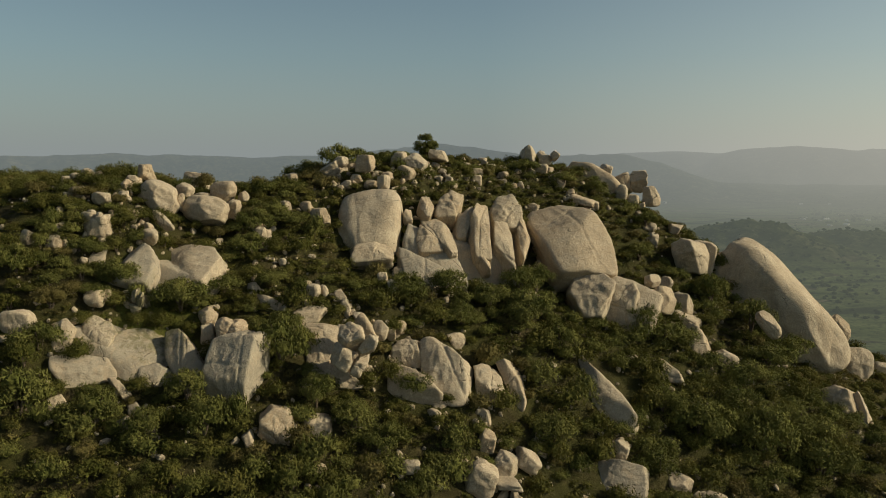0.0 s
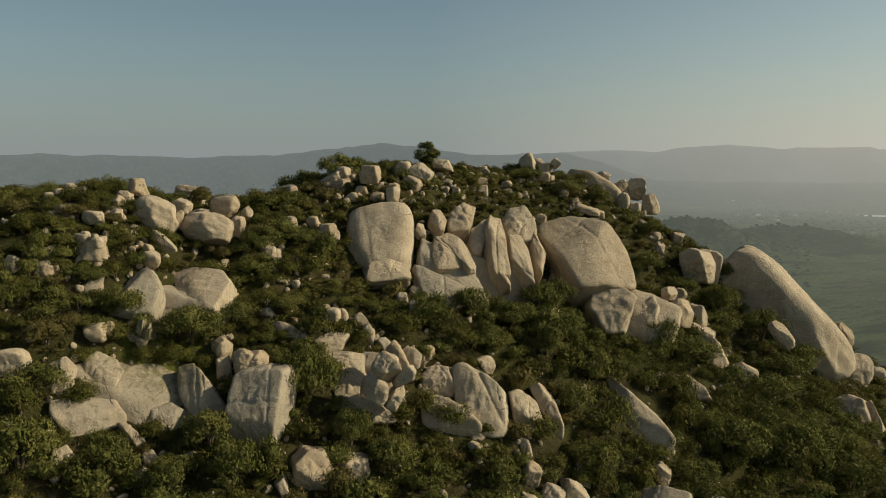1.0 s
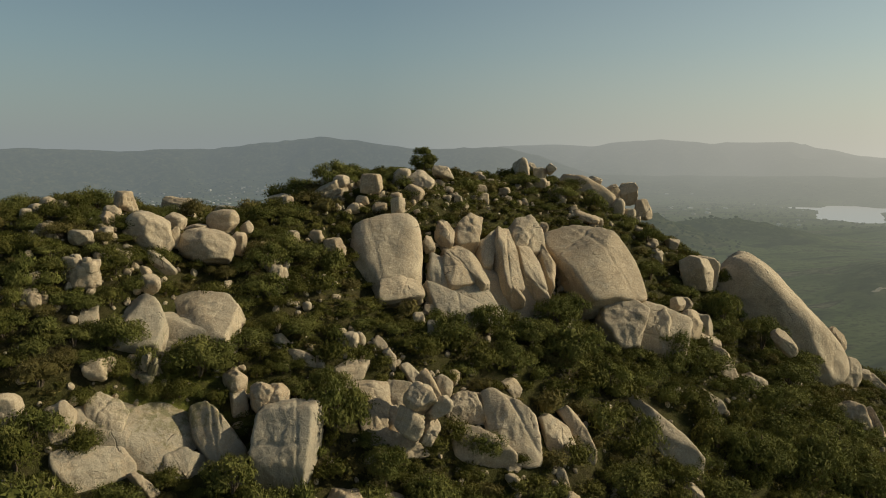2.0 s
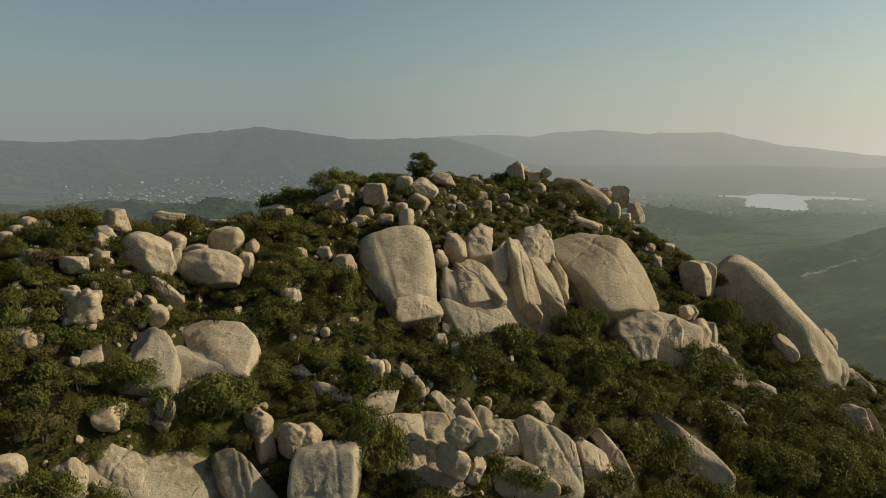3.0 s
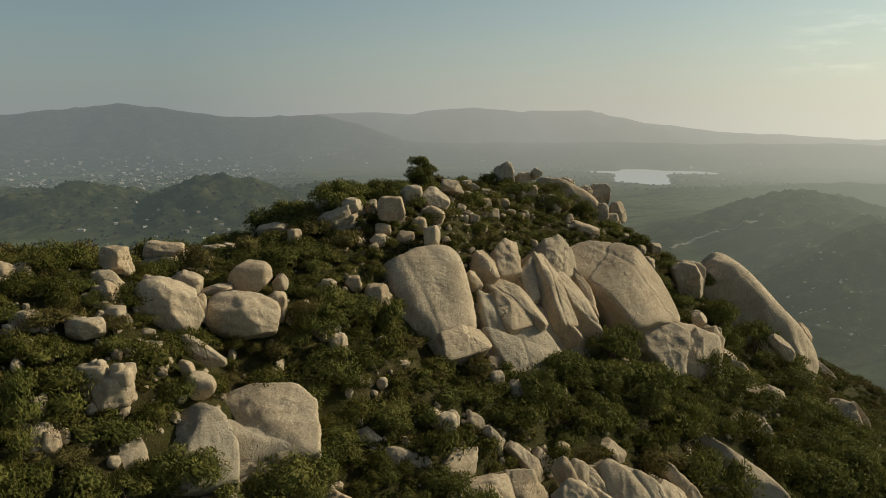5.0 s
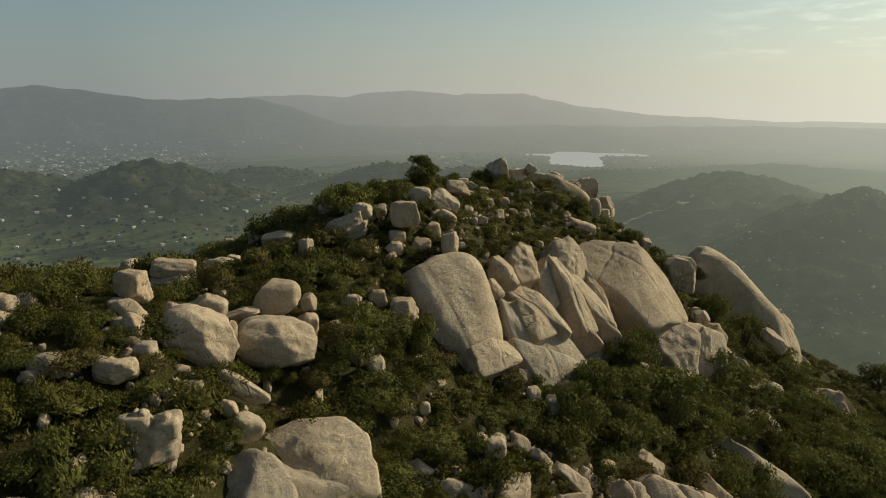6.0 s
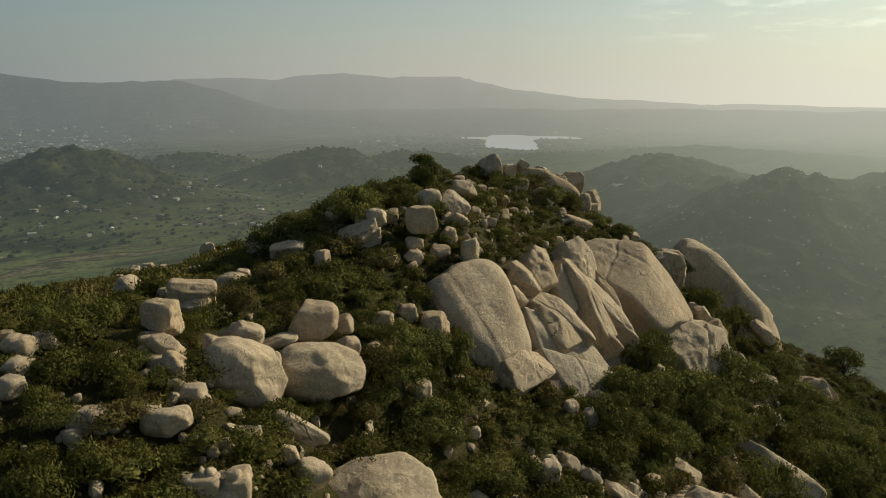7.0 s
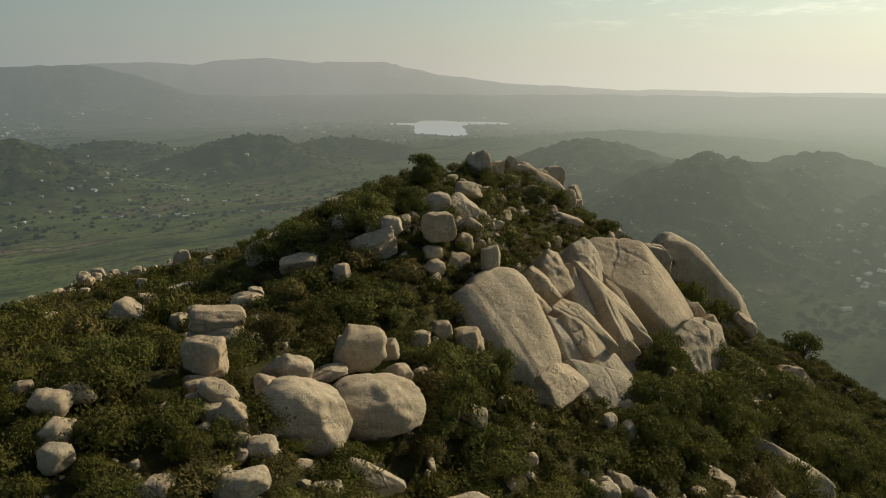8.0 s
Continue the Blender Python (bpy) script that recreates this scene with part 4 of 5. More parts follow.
rock("G", -36.76, 72.13, 49.96, 2.40, 2.16, 2.56, 4, -50, 0, flats=((172, 1.21), (5, 1.17), (93, 1.26)))
rock("H", -32.88, 70.21, 46.39, 1.65, 1.78, 1.91, -2, -15, 0, flats=((176, 0.81), (353, 0.74), (80, 0.92), (140, 0.79)))
rock("H", -31.25, 70.68, 45.75, 1.48, 1.60, 1.97, -4, -15, 0, flats=((182, 0.72), (30, 0.44), (90, 1.01)))
rock("H", -19.63, 73.35, 45.06, 3.14, 2.04, 2.16, -18, -30, 0, flats=((201, 1.11), (353, 1.57), (62, 0.94), (93, 1.10)))
rock("H", -21.30, 74.88, 46.41, 1.77, 1.68, 1.82, -15, -30, 0, flats=((186, 0.83), (47, 0.64), (105, 0.91)))
# the mossy cliff of jointed blocks on the knoll's flank
rock("G", -31.55, 67.92, 39.03, 13.95, 9.58, 10.65, 18, -28, 0, flats=((181, 7.00), (356, 7.13), (40, 5.17), (74, 4.66), (94, 5.54)), label="mossy jointed granite cliff with grassy ledges")
rock("H", -34.12, 66.39, 43.35, 3.29, 2.96, 4.39, 21, -28, 0, flats=((172, 1.67), (204, 1.52), (333, 1.40), (26, 1.61), (54, 1.74), (100, 2.22)))
rock("H", -36.74, 64.96, 43.64, 2.34, 2.22, 3.63, 23, -28, 0, flats=((173, 1.20), (197, 1.11), (348, 0.99), (40, 1.49), (101, 1.73)))
rock("G", -34.39, 63.53, 40.51, 5.53, 3.88, 4.31, 22, -28, 0, flats=((175, 2.85), (209, 2.22), (32, 2.48), (74, 1.91), (95, 2.25)))
rock("G", -28.34, 65.10, 39.56, 3.48, 2.99, 3.32, 16, -28, 0, flats=((178, 1.77), (351, 1.67), (55, 1.46), (96, 1.67)))
rock("G", -25.84, 66.22, 40.05, 4.06, 4.79, 8.44, 14, -28, 0, flats=((180, 2.04), (201, 1.32), (208, 1.34), (355, 2.07), (27, 1.81), (37, 2.06), (98, 4.35)))
rock("H", -31.89, 66.39, 41.75, 2.50, 2.03, 2.26, 19, -28, 0, flats=((190, 1.08), (334, 1.01), (52, 1.05), (95, 1.13)))
rock("H", -29.34, 67.03, 41.51, 2.12, 1.54, 1.71, 16, -28, 0, flats=((186, 0.99), (40, 0.82), (94, 0.85)))
rock("H", -30.78, 62.70, 39.26, 2.17, 2.05, 2.68, 19, -28, 0, flats=((211, 0.25), (326, 1.16), (40, 0.57), (93, 1.39)))
rock("H", -29.07, 61.57, 37.88, 1.20, 1.46, 1.60, 18, -28, 0, flats=((186, 0.55), (27, 0.54), (102, 0.76)))
rock("H", -29.12, 59.52, 36.62, 1.45, 2.15, 2.95, 18, -28, 0, flats=((182, 0.71), (347, 0.66), (21, 0.78), (112, 1.30)))
rock("H", -26.75, 59.42, 36.27, 1.38, 1.68, 1.84, 16, -28, 0, flats=((200, 0.41), (18, 0.56), (100, 0.87)))
rock("H", -25.86, 61.85, 37.32, 2.31, 1.74, 1.84, 15, -28, 0, flats=((187, 1.09), (53, 0.85), (101, 0.89)))
rock("H", -34.87, 59.87, 38.65, 1.62, 1.75, 2.59, 24, -28, 0, flats=((182, 0.80), (333, 0.59), (30, 0.87), (102, 1.24)))
rock("G", -20.83, 64.33, 40.22, 4.76, 5.21, 8.04, -17, -10, 0, flats=((177, 2.50), (193, 2.11), (352, 2.12), (7, 2.68), (94, 3.93), (107, 3.98)), label="tall grey granite block with a split top")
rock("H", -22.58, 67.92, 43.82, 1.82, 2.46, 2.23, 10, -8, 0, flats=((188, 0.84), (348, 0.77), (62, 1.01), (118, 1.00)))
rock("H", -21.43, 67.91, 43.76, 1.96, 2.64, 1.99, 9, -8, 0, flats=((185, 0.95), (348, 0.91), (50, 0.90), (114, 0.85)))
rock("H", -24.84, 69.98, 44.38, 1.88, 2.54, 2.44, 12, -8, 0, flats=((197, 0.74), (345, 0.81), (49, 0.98), (121, 1.03)))
rock("H", -24.52, 68.73, 43.24, 1.32, 1.78, 2.10, 12, -8, 0, flats=((178, 0.66), (12, 0.66), (103, 0.94)))
rock("H", -16.31, 61.55, 35.94, 3.30, 4.02, 4.51, 5, -15, 0, flats=((179, 1.67), (351, 1.56), (27, 1.83), (80, 2.17), (132, 2.07)))
rock("H", -12.90, 62.63, 35.69, 2.74, 3.20, 2.64, 1, -15, 0, flats=((193, 1.16), (8, 1.30), (69, 1.23), (111, 1.29)))
rock("H", -18.55, 59.82, 35.68, 1.16, 1.41, 1.89, 8, -15, 0, flats=((201, 0.39), (18, 0.47), (124, 0.70)))
# the weathered outcrop with layered joints, and the split dome beside it
rock("H", -12.15, 71.17, 39.06, 7.65, 6.89, 7.97, 1, -35, 0, flats=((195, 2.76), (197, 2.70), (6, 3.75), (55, 3.54), (91, 4.06)))
rock("H", -2.30, 71.92, 36.97, 8.91, 7.76, 8.63, -8, -35, 0, flats=((184, 4.28), (359, 4.52), (44, 4.06), (76, 3.98), (98, 4.53)))
rock("H", -13.61, 69.50, 40.68, 2.89, 3.12, 4.36, 2, -35, 0, flats=((184, 1.38), (353, 1.35), (53, 1.70), (129, 1.82)))
rock("H", -11.27, 71.63, 41.35, 5.09, 3.32, 3.51, -0, -35, 0, flats=((35, 1.86), (76, 1.61), (114, 1.86)))
rock("H", -10.42, 69.93, 39.48, 3.91, 3.70, 4.07, -1, -35, 0, flats=((194, 1.45), (19, 1.61), (47, 1.49), (88, 2.02)))
rock("H", -11.77, 67.91, 38.97, 5.34, 2.59, 2.71, 0, -35, 0, flats=((200, 2.09), (48, 1.22), (64, 0.84), (88, 1.27)))
rock("H", -14.05, 71.50, 42.66, 4.15, 2.69, 1.69, 2, -35, 0, flats=((193, 1.94), (342, 1.87), (81, 0.81), (100, 0.89)))
rock("H", -15.04, 73.00, 44.00, 3.42, 2.50, 2.31, 3, -35, 0, flats=((335, 1.23), (79, 1.15), (119, 1.06)))
rock("H", -11.45, 74.42, 44.39, 1.24, 1.78, 2.20, -0, -10, 0, flats=((196, 0.39), (353, 0.59), (37, 0.66), (121, 0.97)))
rock("H", -9.34, 73.16, 42.08, 2.81, 3.44, 4.72, -2, -25, 0, flats=((208, 0.36), (215, 0.33), (18, 1.00), (42, 1.19), (118, 2.40)))
rock("H", -7.61, 73.13, 42.39, 1.24, 1.67, 1.98, -3, -10, 0, flats=((189, 0.54), (339, 0.54), (36, 0.61), (124, 0.82)))
rock("H", -0.86, 71.04, 38.19, 5.74, 6.19, 7.35, -9, -35, 0, flats=((187, 2.53), (6, 2.76), (45, 2.47), (62, 2.69), (107, 3.97)), label="smooth split granite dome leaning on the slope")
rock("H", -3.91, 68.89, 37.05, 5.74, 5.11, 4.73, -7, -35, 0, flats=((187, 2.69), (48, 1.85), (70, 1.77), (111, 2.77)))
rock("H", -4.85, 71.91, 39.98, 3.35, 3.61, 3.68, -6, -35, 0, flats=((180, 1.70), (16, 1.51), (73, 1.75), (128, 1.59)))
rock("H", 3.77, 71.03, 36.81, 3.54, 4.30, 4.65, -13, -25, 0, flats=((191, 1.41), (20, 1.49), (57, 1.66), (109, 2.43)))
rock("H", 6.29, 72.55, 36.41, 3.49, 4.24, 5.47, -15, -25, 0, flats=((209, 0.48), (21, 1.28), (42, 1.40), (116, 2.78)))
rock("H", 0.44, 74.72, 40.72, 2.07, 2.66, 1.97, -10, -15, 0, flats=((209, 0.60), (344, 0.98), (46, 0.82), (106, 0.93)))
rock("H", 16.99, 76.98, 33.67, 8.99, 8.02, 8.91, -22, -38, 0, flats=((214, 1.81), (38, 2.34), (49, 2.00), (51, 2.08), (112, 5.07)))
rock("H", 26.08, 81.71, 34.97, 4.91, 2.59, 2.88, -26, -38, 0, flats=((31, 1.64), (59, 1.07), (112, 1.49)))
rock("H", 21.81, 81.14, 36.54, 2.34, 1.55, 1.64, -24, -38, 0, flats=((40, 0.94), (108, 0.64)))
rock("H", 32.45, 88.93, 36.57, 4.32, 4.09, 5.81, -28, -38, 0, flats=((211, 0.94), (23, 1.65), (55, 1.96), (130, 2.81)))
rock("H", 51.30, 87.56, 28.59, 4.85, 5.24, 5.01, -38, -25, 0, flats=((197, 1.95), (22, 2.14), (78, 2.39), (120, 2.48)))
rock("H", 54.02, 86.35, 27.40, 2.60, 3.99, 6.15, -39, -25, 0, flats=((198, 0.42), (6, 1.09), (28, 0.91), (125, 2.93)))
rock("H", 17.39, 69.63, 30.26, 2.19, 2.66, 2.63, -25, -20, 0, flats=((201, 0.78), (350, 1.02), (52, 1.04), (120, 1.17)))
rock("H", 3.04, 67.64, 34.87, 1.45, 1.37, 1.99, -13, -25, 0, flats=((194, 0.47), (17, 0.51), (66, 0.64)))
rock("H", 8.58, 67.47, 31.60, 1.73, 1.64, 2.14, -18, -25, 0, flats=((41, 0.73), (106, 1.04)))
rock("G", 16.21, 67.32, 28.48, 6.72, 3.27, 3.47, -24, -35, 0, flats=((195, 3.16), (13, 3.30), (85, 1.75), (110, 1.73)))
# shaded slabs on the back of the summit
rock("G", -20.15, 107.21, 56.71, 4.06, 3.65, 4.17, -29, -40, 0, flats=((197, 2.06), (7, 2.10), (106, 1.53), (136, 1.29)))
rock("G", -18.02, 120.86, 52.48, 4.17, 2.03, 2.17, -25, -40, 0, flats=((4, 2.10), (92, 1.02), (106, 0.92)))
rock("G", -4.07, 169.52, 38.70, 6.90, 4.87, 5.41, -21, -40, 0, flats=((35, 3.30), (100, 2.35), (144, 2.19)))
rock("G", -15.97, 97.65, 58.18, 3.60, 2.30, 2.55, -37, -40, 0, flats=((6, 1.84), (106, 0.77), (124, 0.72)))
rock("G", -15.42, 102.86, 58.77, 1.87, 1.68, 2.30, -35, -40, 0, flats=((214, 0.69), (31, 0.88), (128, 0.73)))
rock("G", -7.06, 117.83, 57.01, 3.59, 2.48, 2.76, -33, -40, 0, flats=((208, 1.63), (334, 1.04), (98, 1.15), (120, 0.88)))
rock("H", -13.13, 100.11, 59.26, 1.89, 2.16, 1.78, -38, -15, 0, flats=((198, 0.78), (344, 0.82), (61, 0.81), (116, 0.80)))
rock("H", -5.92, 101.58, 60.14, 1.68, 2.04, 1.93, -42, -15, 0, flats=((196, 0.71), (349, 0.79), (37, 0.84), (115, 0.76)))

spur_rnd = random.Random(31)
for _ in range(46):  # pale boulders strewn over the lower spur
    sx, sy, sw = spur_rnd.gauss(SPUR[0] - 8, 13), spur_rnd.gauss(SPUR[1] - 8, 7), spur_rnd.uniform(0.8, 2.6)
    rock(spur_rnd.choice("RBO"), sx, sy, ground_at(sx, sy) + 0.25 * sw, sw, 0.8 * sw, 0.75 * sw, spur_rnd.uniform(0, 180))

# ---- plants ----
def leaf_cloud(rnd, lobes, count, leaf, core=True):
    """Verts and triangles of foliage: small leaf sprays on the skins of several lobes, with an added solid core inside
    the first lobes to block light.
    """
    g = np.random.RandomState(rnd.randint(0, 10**6))
    centres = np.array([c for c, _ in lobes])
    radii = np.array([r for _, r in lobes])
    share = radii[:, 0] * radii[:, 2]
    pick = g.choice(len(lobes), count, p=share / share.sum())
    d = g.normal(size=(count, 3))
    d[:, 2] = np.abs(d[:, 2]) * 1.1 - 0.25
    d /= np.linalg.norm(d, axis=1, keepdims=True)
    c = centres[pick] + d * radii[pick] * g.uniform(0.72, 1.12, (count, 1))
    side = np.cross(d, g.normal(size=(count, 3)))
    side /= np.linalg.norm(side, axis=1, keepdims=True) + 1e-9
    up = np.cross(side, d) + d * g.uniform(-0.2, 0.9, (count, 1)) + np.array([0, 0, 0.35])
    up /= np.linalg.norm(up, axis=1, keepdims=True)
    s = leaf * g.uniform(0.6, 1.35, (count, 1))
    a, b, t = c - up * s * 0.5 - side * s * 0.22, c - up * s * 0.1 + side * s * 0.3, c + up * s * 0.85 - side * s * 0.05
    v = np.stack([a, b, t], 1).reshape(-1, 3)
    f = np.arange(len(v)).reshape(-1, 3)
    if core:
        # unseen lumps added inside the lobes so light doesn't pass through
        dirs, quads = SPHERES[2]
        quads = np.concatenate([quads[:, :3], quads[:, [0, 2, 3]]])
        vs, fs, at = [v], [f], len(v)
        for (cc, rr) in lobes[:5]:
            vs.append(np.array(cc) + dirs * np.array(rr) * (0.5 + 0.1 * np.sin(dirs[:, :1] * 7 + dirs[:, 1:2] * 5)))
            fs.append(quads + at)
            at += len(dirs)
        v, f = np.concatenate(vs), np.concatenate(fs)
    return v, f


def stems_shape(rnd, ends, thick, sides=5):
    """Crooked tapered stems from the root to each end."""
    vs, fs, at = [], [], 0
    for end in ends:
        end, steps = Vector(end), 5
        mid = Vector((end.x * 0.25, end.y * 0.25, end.z * 0.5)) + Vector((rnd.uniform(-0.1, 0.1), rnd.uniform(-0.1, 0.1), 0))
        for k in range(steps):
            f = k / (steps - 1)
            c = mid * (2 * f * (1 - f)) + end * f * f
            rad = thick * (1 - 0.75 * f)
            for j in range(sides):
                a = 2 * math.pi * j / sides
                vs.append((c.x + rad * math.cos(a), c.y + rad * math.sin(a), c.z))
        for k in range(steps - 1):
            for j in range(sides):
                p, q = at + k * sides + j, at + k * sides + (j + 1) % sides
                fs.append((p, q, q + sides, p + sides))
        at += steps * sides
    return np.array(vs), np.array(fs)


def bush_lobes(rnd, count, spread, tall):
    lobes = []
    for k in range(count):
        a, r = rnd.uniform(0, 2 * math.pi), spread * math.sqrt((k + rnd.random()) / count) * 0.72
        size = rnd.uniform(0.24, 0.4)
        up = rnd.uniform(0.38, 0.64) - 0.3 * (r / spread) ** 2
        lobes.append(((r * math.cos(a), r * math.sin(a), tall * up), (size, size * rnd.uniform(0.85, 1.15), size * rnd.uniform(0.7, 1.0) * tall)))
    return lobes


# bushes one metre across and about 0.8 m tall, in several shapes
BUSHES = {}
for kind, (leaves, count, leaf, variants) in {"olive": (720, 10, 0.078, 4), "dark": (740, 10, 0.078, 3), "brown": (560, 8, 0.08, 2), "tall": (2600, 16, 0.045, 3)}.items():
    for k in range(variants):
        rnd = random.Random(f"{kind}{k}")
        lobes = bush_lobes(rnd, count, 0.5 if kind != "tall" else 0.62, 0.8)
        if kind == "tall":
            lobes = [(c, tuple(0.62 * v for v in r)) for c, r in lobes]
        v, f = leaf_cloud(rnd, lobes, leaves, leaf, True)
        sv, sf = stems_shape(rnd, [(*c[:2], c[2] + 0.1) for c, _ in lobes[:5]], 0.03)
        BUSHES[kind, k] = (v, f, mesh_from("foliage", v, f, LEAVES["dark" if kind == "tall" else kind], False), mesh_from("stem", sv, sf, BARK))
        if kind != "tall":  # finer leaves for those that stand singly
            lobes = lobes + [((c[0] * 1.15, c[1] * 1.15, c[2] * 1.1), tuple(0.6 * q for q in r)) for c, r in bush_lobes(rnd, 7, 0.5, 0.85)]
            v, f = leaf_cloud(rnd, lobes, 1900, 0.052, True)
            BUSHES[kind, k + 10] = (v, f, mesh_from("foliage", v, f, LEAVES[kind], False), BUSHES[kind, k][3])
BUSH_LABELS = {
    "olive": "rounded olive-green chaparral shrub growing between boulders",
    "dark": "dense dark green scrub oak shrub on the hillside",
    "tall": "tall dark green scrub oak bush standing above the brush",
    "brown": "dry brown twiggy buckwheat shrub among the stones",
}
PLANTED = []


def shrub(kind, variant, x, y, z, w, h, yaw):
    top = new("shrub")
    top.empty_display_size = 0.2
    top.matrix_world = pose(x, y, z, 0, 0, yaw)
    for name, me in (("foliage", BUSHES[kind, variant][2]), ("stem", BUSHES[kind, variant][3])):
        ob = new(name, me)
        ob.parent = top
        ob.scale = (w, w, h / 0.8)
    PLANTED.append((x, y, w))
    return tagged(top, BUSH_LABELS[kind], "shrub", "chaparral shrubs")


plant_rnd = random.Random(7)


def bush(kind, x, y, z, w, h):
    """A shrub that stands out: its foot, width and height."""
    z = min(z, ground_at(x, y) + 0.1 * h)
    shrub("tall" if w > 2.4 else "dark", plant_rnd.randrange(3), x, y, z, w * 1.1, h * 1.05, plant_rnd.uniform(0, 360))


def tree(x, y, z, w, h):
    """A small wind-shaped oak: a leaning trunk with limbs, and a crown of leaf sprays."""
    rnd = random.Random(21)
    top = new("oak_tree")
    top.matrix_world = pose(x, y, z)
    lobes = []
    for k in range(26):
        a, r = rnd.uniform(0, 2 * math.pi), w * 0.36 * math.sqrt(rnd.random())
        s = w * rnd.uniform(0.14, 0.22)
        up = rnd.uniform(0.36, 0.86)
        r *= 1.15 - abs(up - 0.55)
        lobes.append(((r * math.cos(a), r * math.sin(a), h * up), (s, s, s * rnd.uniform(0.7, 0.95))))
    v, f = leaf_cloud(rnd, lobes, 5600, 0.2, True)
    crown = new("crown", mesh_from("crown", v, f, LEAVES["dark"], False))
    sv, sf = stems_shape(rnd, [(0.1 * w, 0, h * 0.7)] + [c for c, _ in lobes[:7]], 0.13, 7)
    trunk = new("trunk", mesh_from("trunk", sv, sf, BARK))
    crown.parent = trunk.parent = top
    return tagged(top, "small dark oak tree standing alone on the summit", "tree")


bush("a", -15.18, 99.85, 59.3, 4.2, 4.4)
bush("a", -19.74, 102.79, 57.95, 4.38, 3.06)
bush("a", 12.62, 109.92, 58.39, 4.53, 2.64)
bush("a", 18.71, 108.81, 56.33, 3.86, 3.08)
bush("a", 23.78, 109.66, 55.50, 2.00, 2.40)
bush("a", -38.62, 89.55, 58.18, 3.10, 1.24)
bush("a", -35.96, 81.29, 57.06, 1.43, 1.27)
bush("a", -19.59, 84.31, 52.41, 4.48, 2.40)
bush("a", -22.41, 78.41, 49.57, 3.90, 3.48)
bush("a", -33.32, 70.48, 47.70, 2.91, 2.91)
bush("a", -27.39, 71.16, 45.74, 3.50, 2.96)
bush("a", -24.25, 73.73, 46.74, 3.95, 2.40)
bush("a", -0.18, 81.01, 44.40, 4.27, 4.27)
bush("a", 4.72, 81.55, 42.83, 4.45, 3.91)
bush("a", 11.09, 86.45, 43.40, 3.72, 5.22)
bush("a", 1.31, 76.65, 41.36, 4.09, 3.59)
bush("a", 8.03, 79.10, 40.18, 3.89, 2.81)
bush("a", 12.68, 78.66, 37.94, 4.00, 4.55)
bush("a", 27.97, 86.22, 36.79, 6.05, 4.08)
bush("a", 28.37, 100.26, 45.94, 3.92, 3.32)
bush("a", 41.85, 103.60, 43.12, 2.65, 4.31)
bush("a", 37.78, 97.07, 39.64, 4.00, 6.31)
bush("a", 43.11, 95.45, 36.17, 4.97, 6.37)
bush("a", 37.37, 83.80, 31.88, 5.56, 4.88)
bush("a", 34.10, 79.06, 30.31, 4.58, 4.58)
bush("a", 41.83, 78.16, 27.00, 5.91, 4.73)
bush("a", 24.01, 75.82, 31.97, 4.17, 4.17)
bush("a", 31.18, 106.89, 50.05, 3.39, 3.39)
bush("a", -8.41, 85.34, 50.67, 1.67, 2.09)
bush("a", -1.44, 88.31, 50.87, 1.81, 1.70)
bush("a", -16.27, 84.11, 51.84, 1.95, 1.95)
bush("a", -23.59, 91.00, 56.12, 4.03, 2.11)
bush("a", -20.73, 91.73, 56.36, 2.86, 1.56)
bush("a", -11.44, 102.57, 60.32, 2.50, 1.88)
bush("a", -6.58, 103.75, 60.94, 2.08, 1.30)
bush("a", 4.25, 105.90, 59.21, 2.80, 1.54)
bush("a", 25.24, 93.55, 42.67, 2.46, 2.10)
bush("a", -16.43, 75.55, 46.36, 1.72, 1.72)
bush("a", -19.50, 75.14, 46.64, 2.91, 2.08)
bush("a", -17.37, 70.88, 42.93, 3.16, 2.77)
bush("a", -20.09, 69.79, 42.77, 2.66, 2.28)
bush("a", -15.69, 69.24, 41.62, 2.74, 2.35)
bush("a", -36.80, 76.35, 54.53, 1.80, 1.44)
bush("a", -40.22, 75.78, 54.75, 2.40, 1.37)
bush("a", -41.54, 73.49, 53.32, 1.63, 2.60)
bush("a", -39.38, 72.86, 52.45, 1.97, 1.97)
bush("a", -41.33, 72.34, 52.33, 1.91, 2.55)
bush("a", -39.26, 74.05, 53.43, 1.68, 2.02)
bush("a", -38.67, 69.61, 49.22, 2.18, 2.18)
bush("a", -36.88, 69.34, 48.29, 2.52, 2.21)
bush("a", -41.19, 69.51, 49.79, 1.81, 2.11)
bush("a", -39.35, 68.28, 48.02, 2.40, 2.10)
bush("a", -36.08, 68.36, 47.16, 2.50, 1.56)
bush("a", -31.90, 69.83, 47.02, 1.69, 2.71)
bush("a", -34.46, 68.62, 47.04, 1.61, 1.93)
bush("a", -41.50, 70.83, 51.24, 1.24, 2.17)
bush("a", -38.10, 71.68, 50.93, 2.28, 1.95)
bush("a", -37.44, 58.41, 37.90, 5.4, 6.2)
bush("a", -24.6, 62.2, 40.0, 3.4, 4.2)
bush("a", -22.2, 59.4, 38.0, 4.2, 4.4)
bush("a", -27.0, 58.6, 38.0, 3.6, 3.4)
bush("a", -31.48, 58.70, 36.48, 4.6, 4.9)
bush("a", -19.87, 60.84, 36.30, 2.26, 4.01)
bush("a", -17.0, 66.6, 39.35, 4.6, 7.4)
bush("a", -13.14, 63.89, 37.23, 3.15, 4.20)
bush("a", -9.59, 62.66, 35.49, 3.62, 4.13)
bush("a", -6.42, 61.90, 34.09, 3.59, 3.59)
bush("a", -14.07, 56.91, 32.33, 3.78, 3.78)
bush("a", 21.44, 69.07, 27.69, 4.08, 4.08)
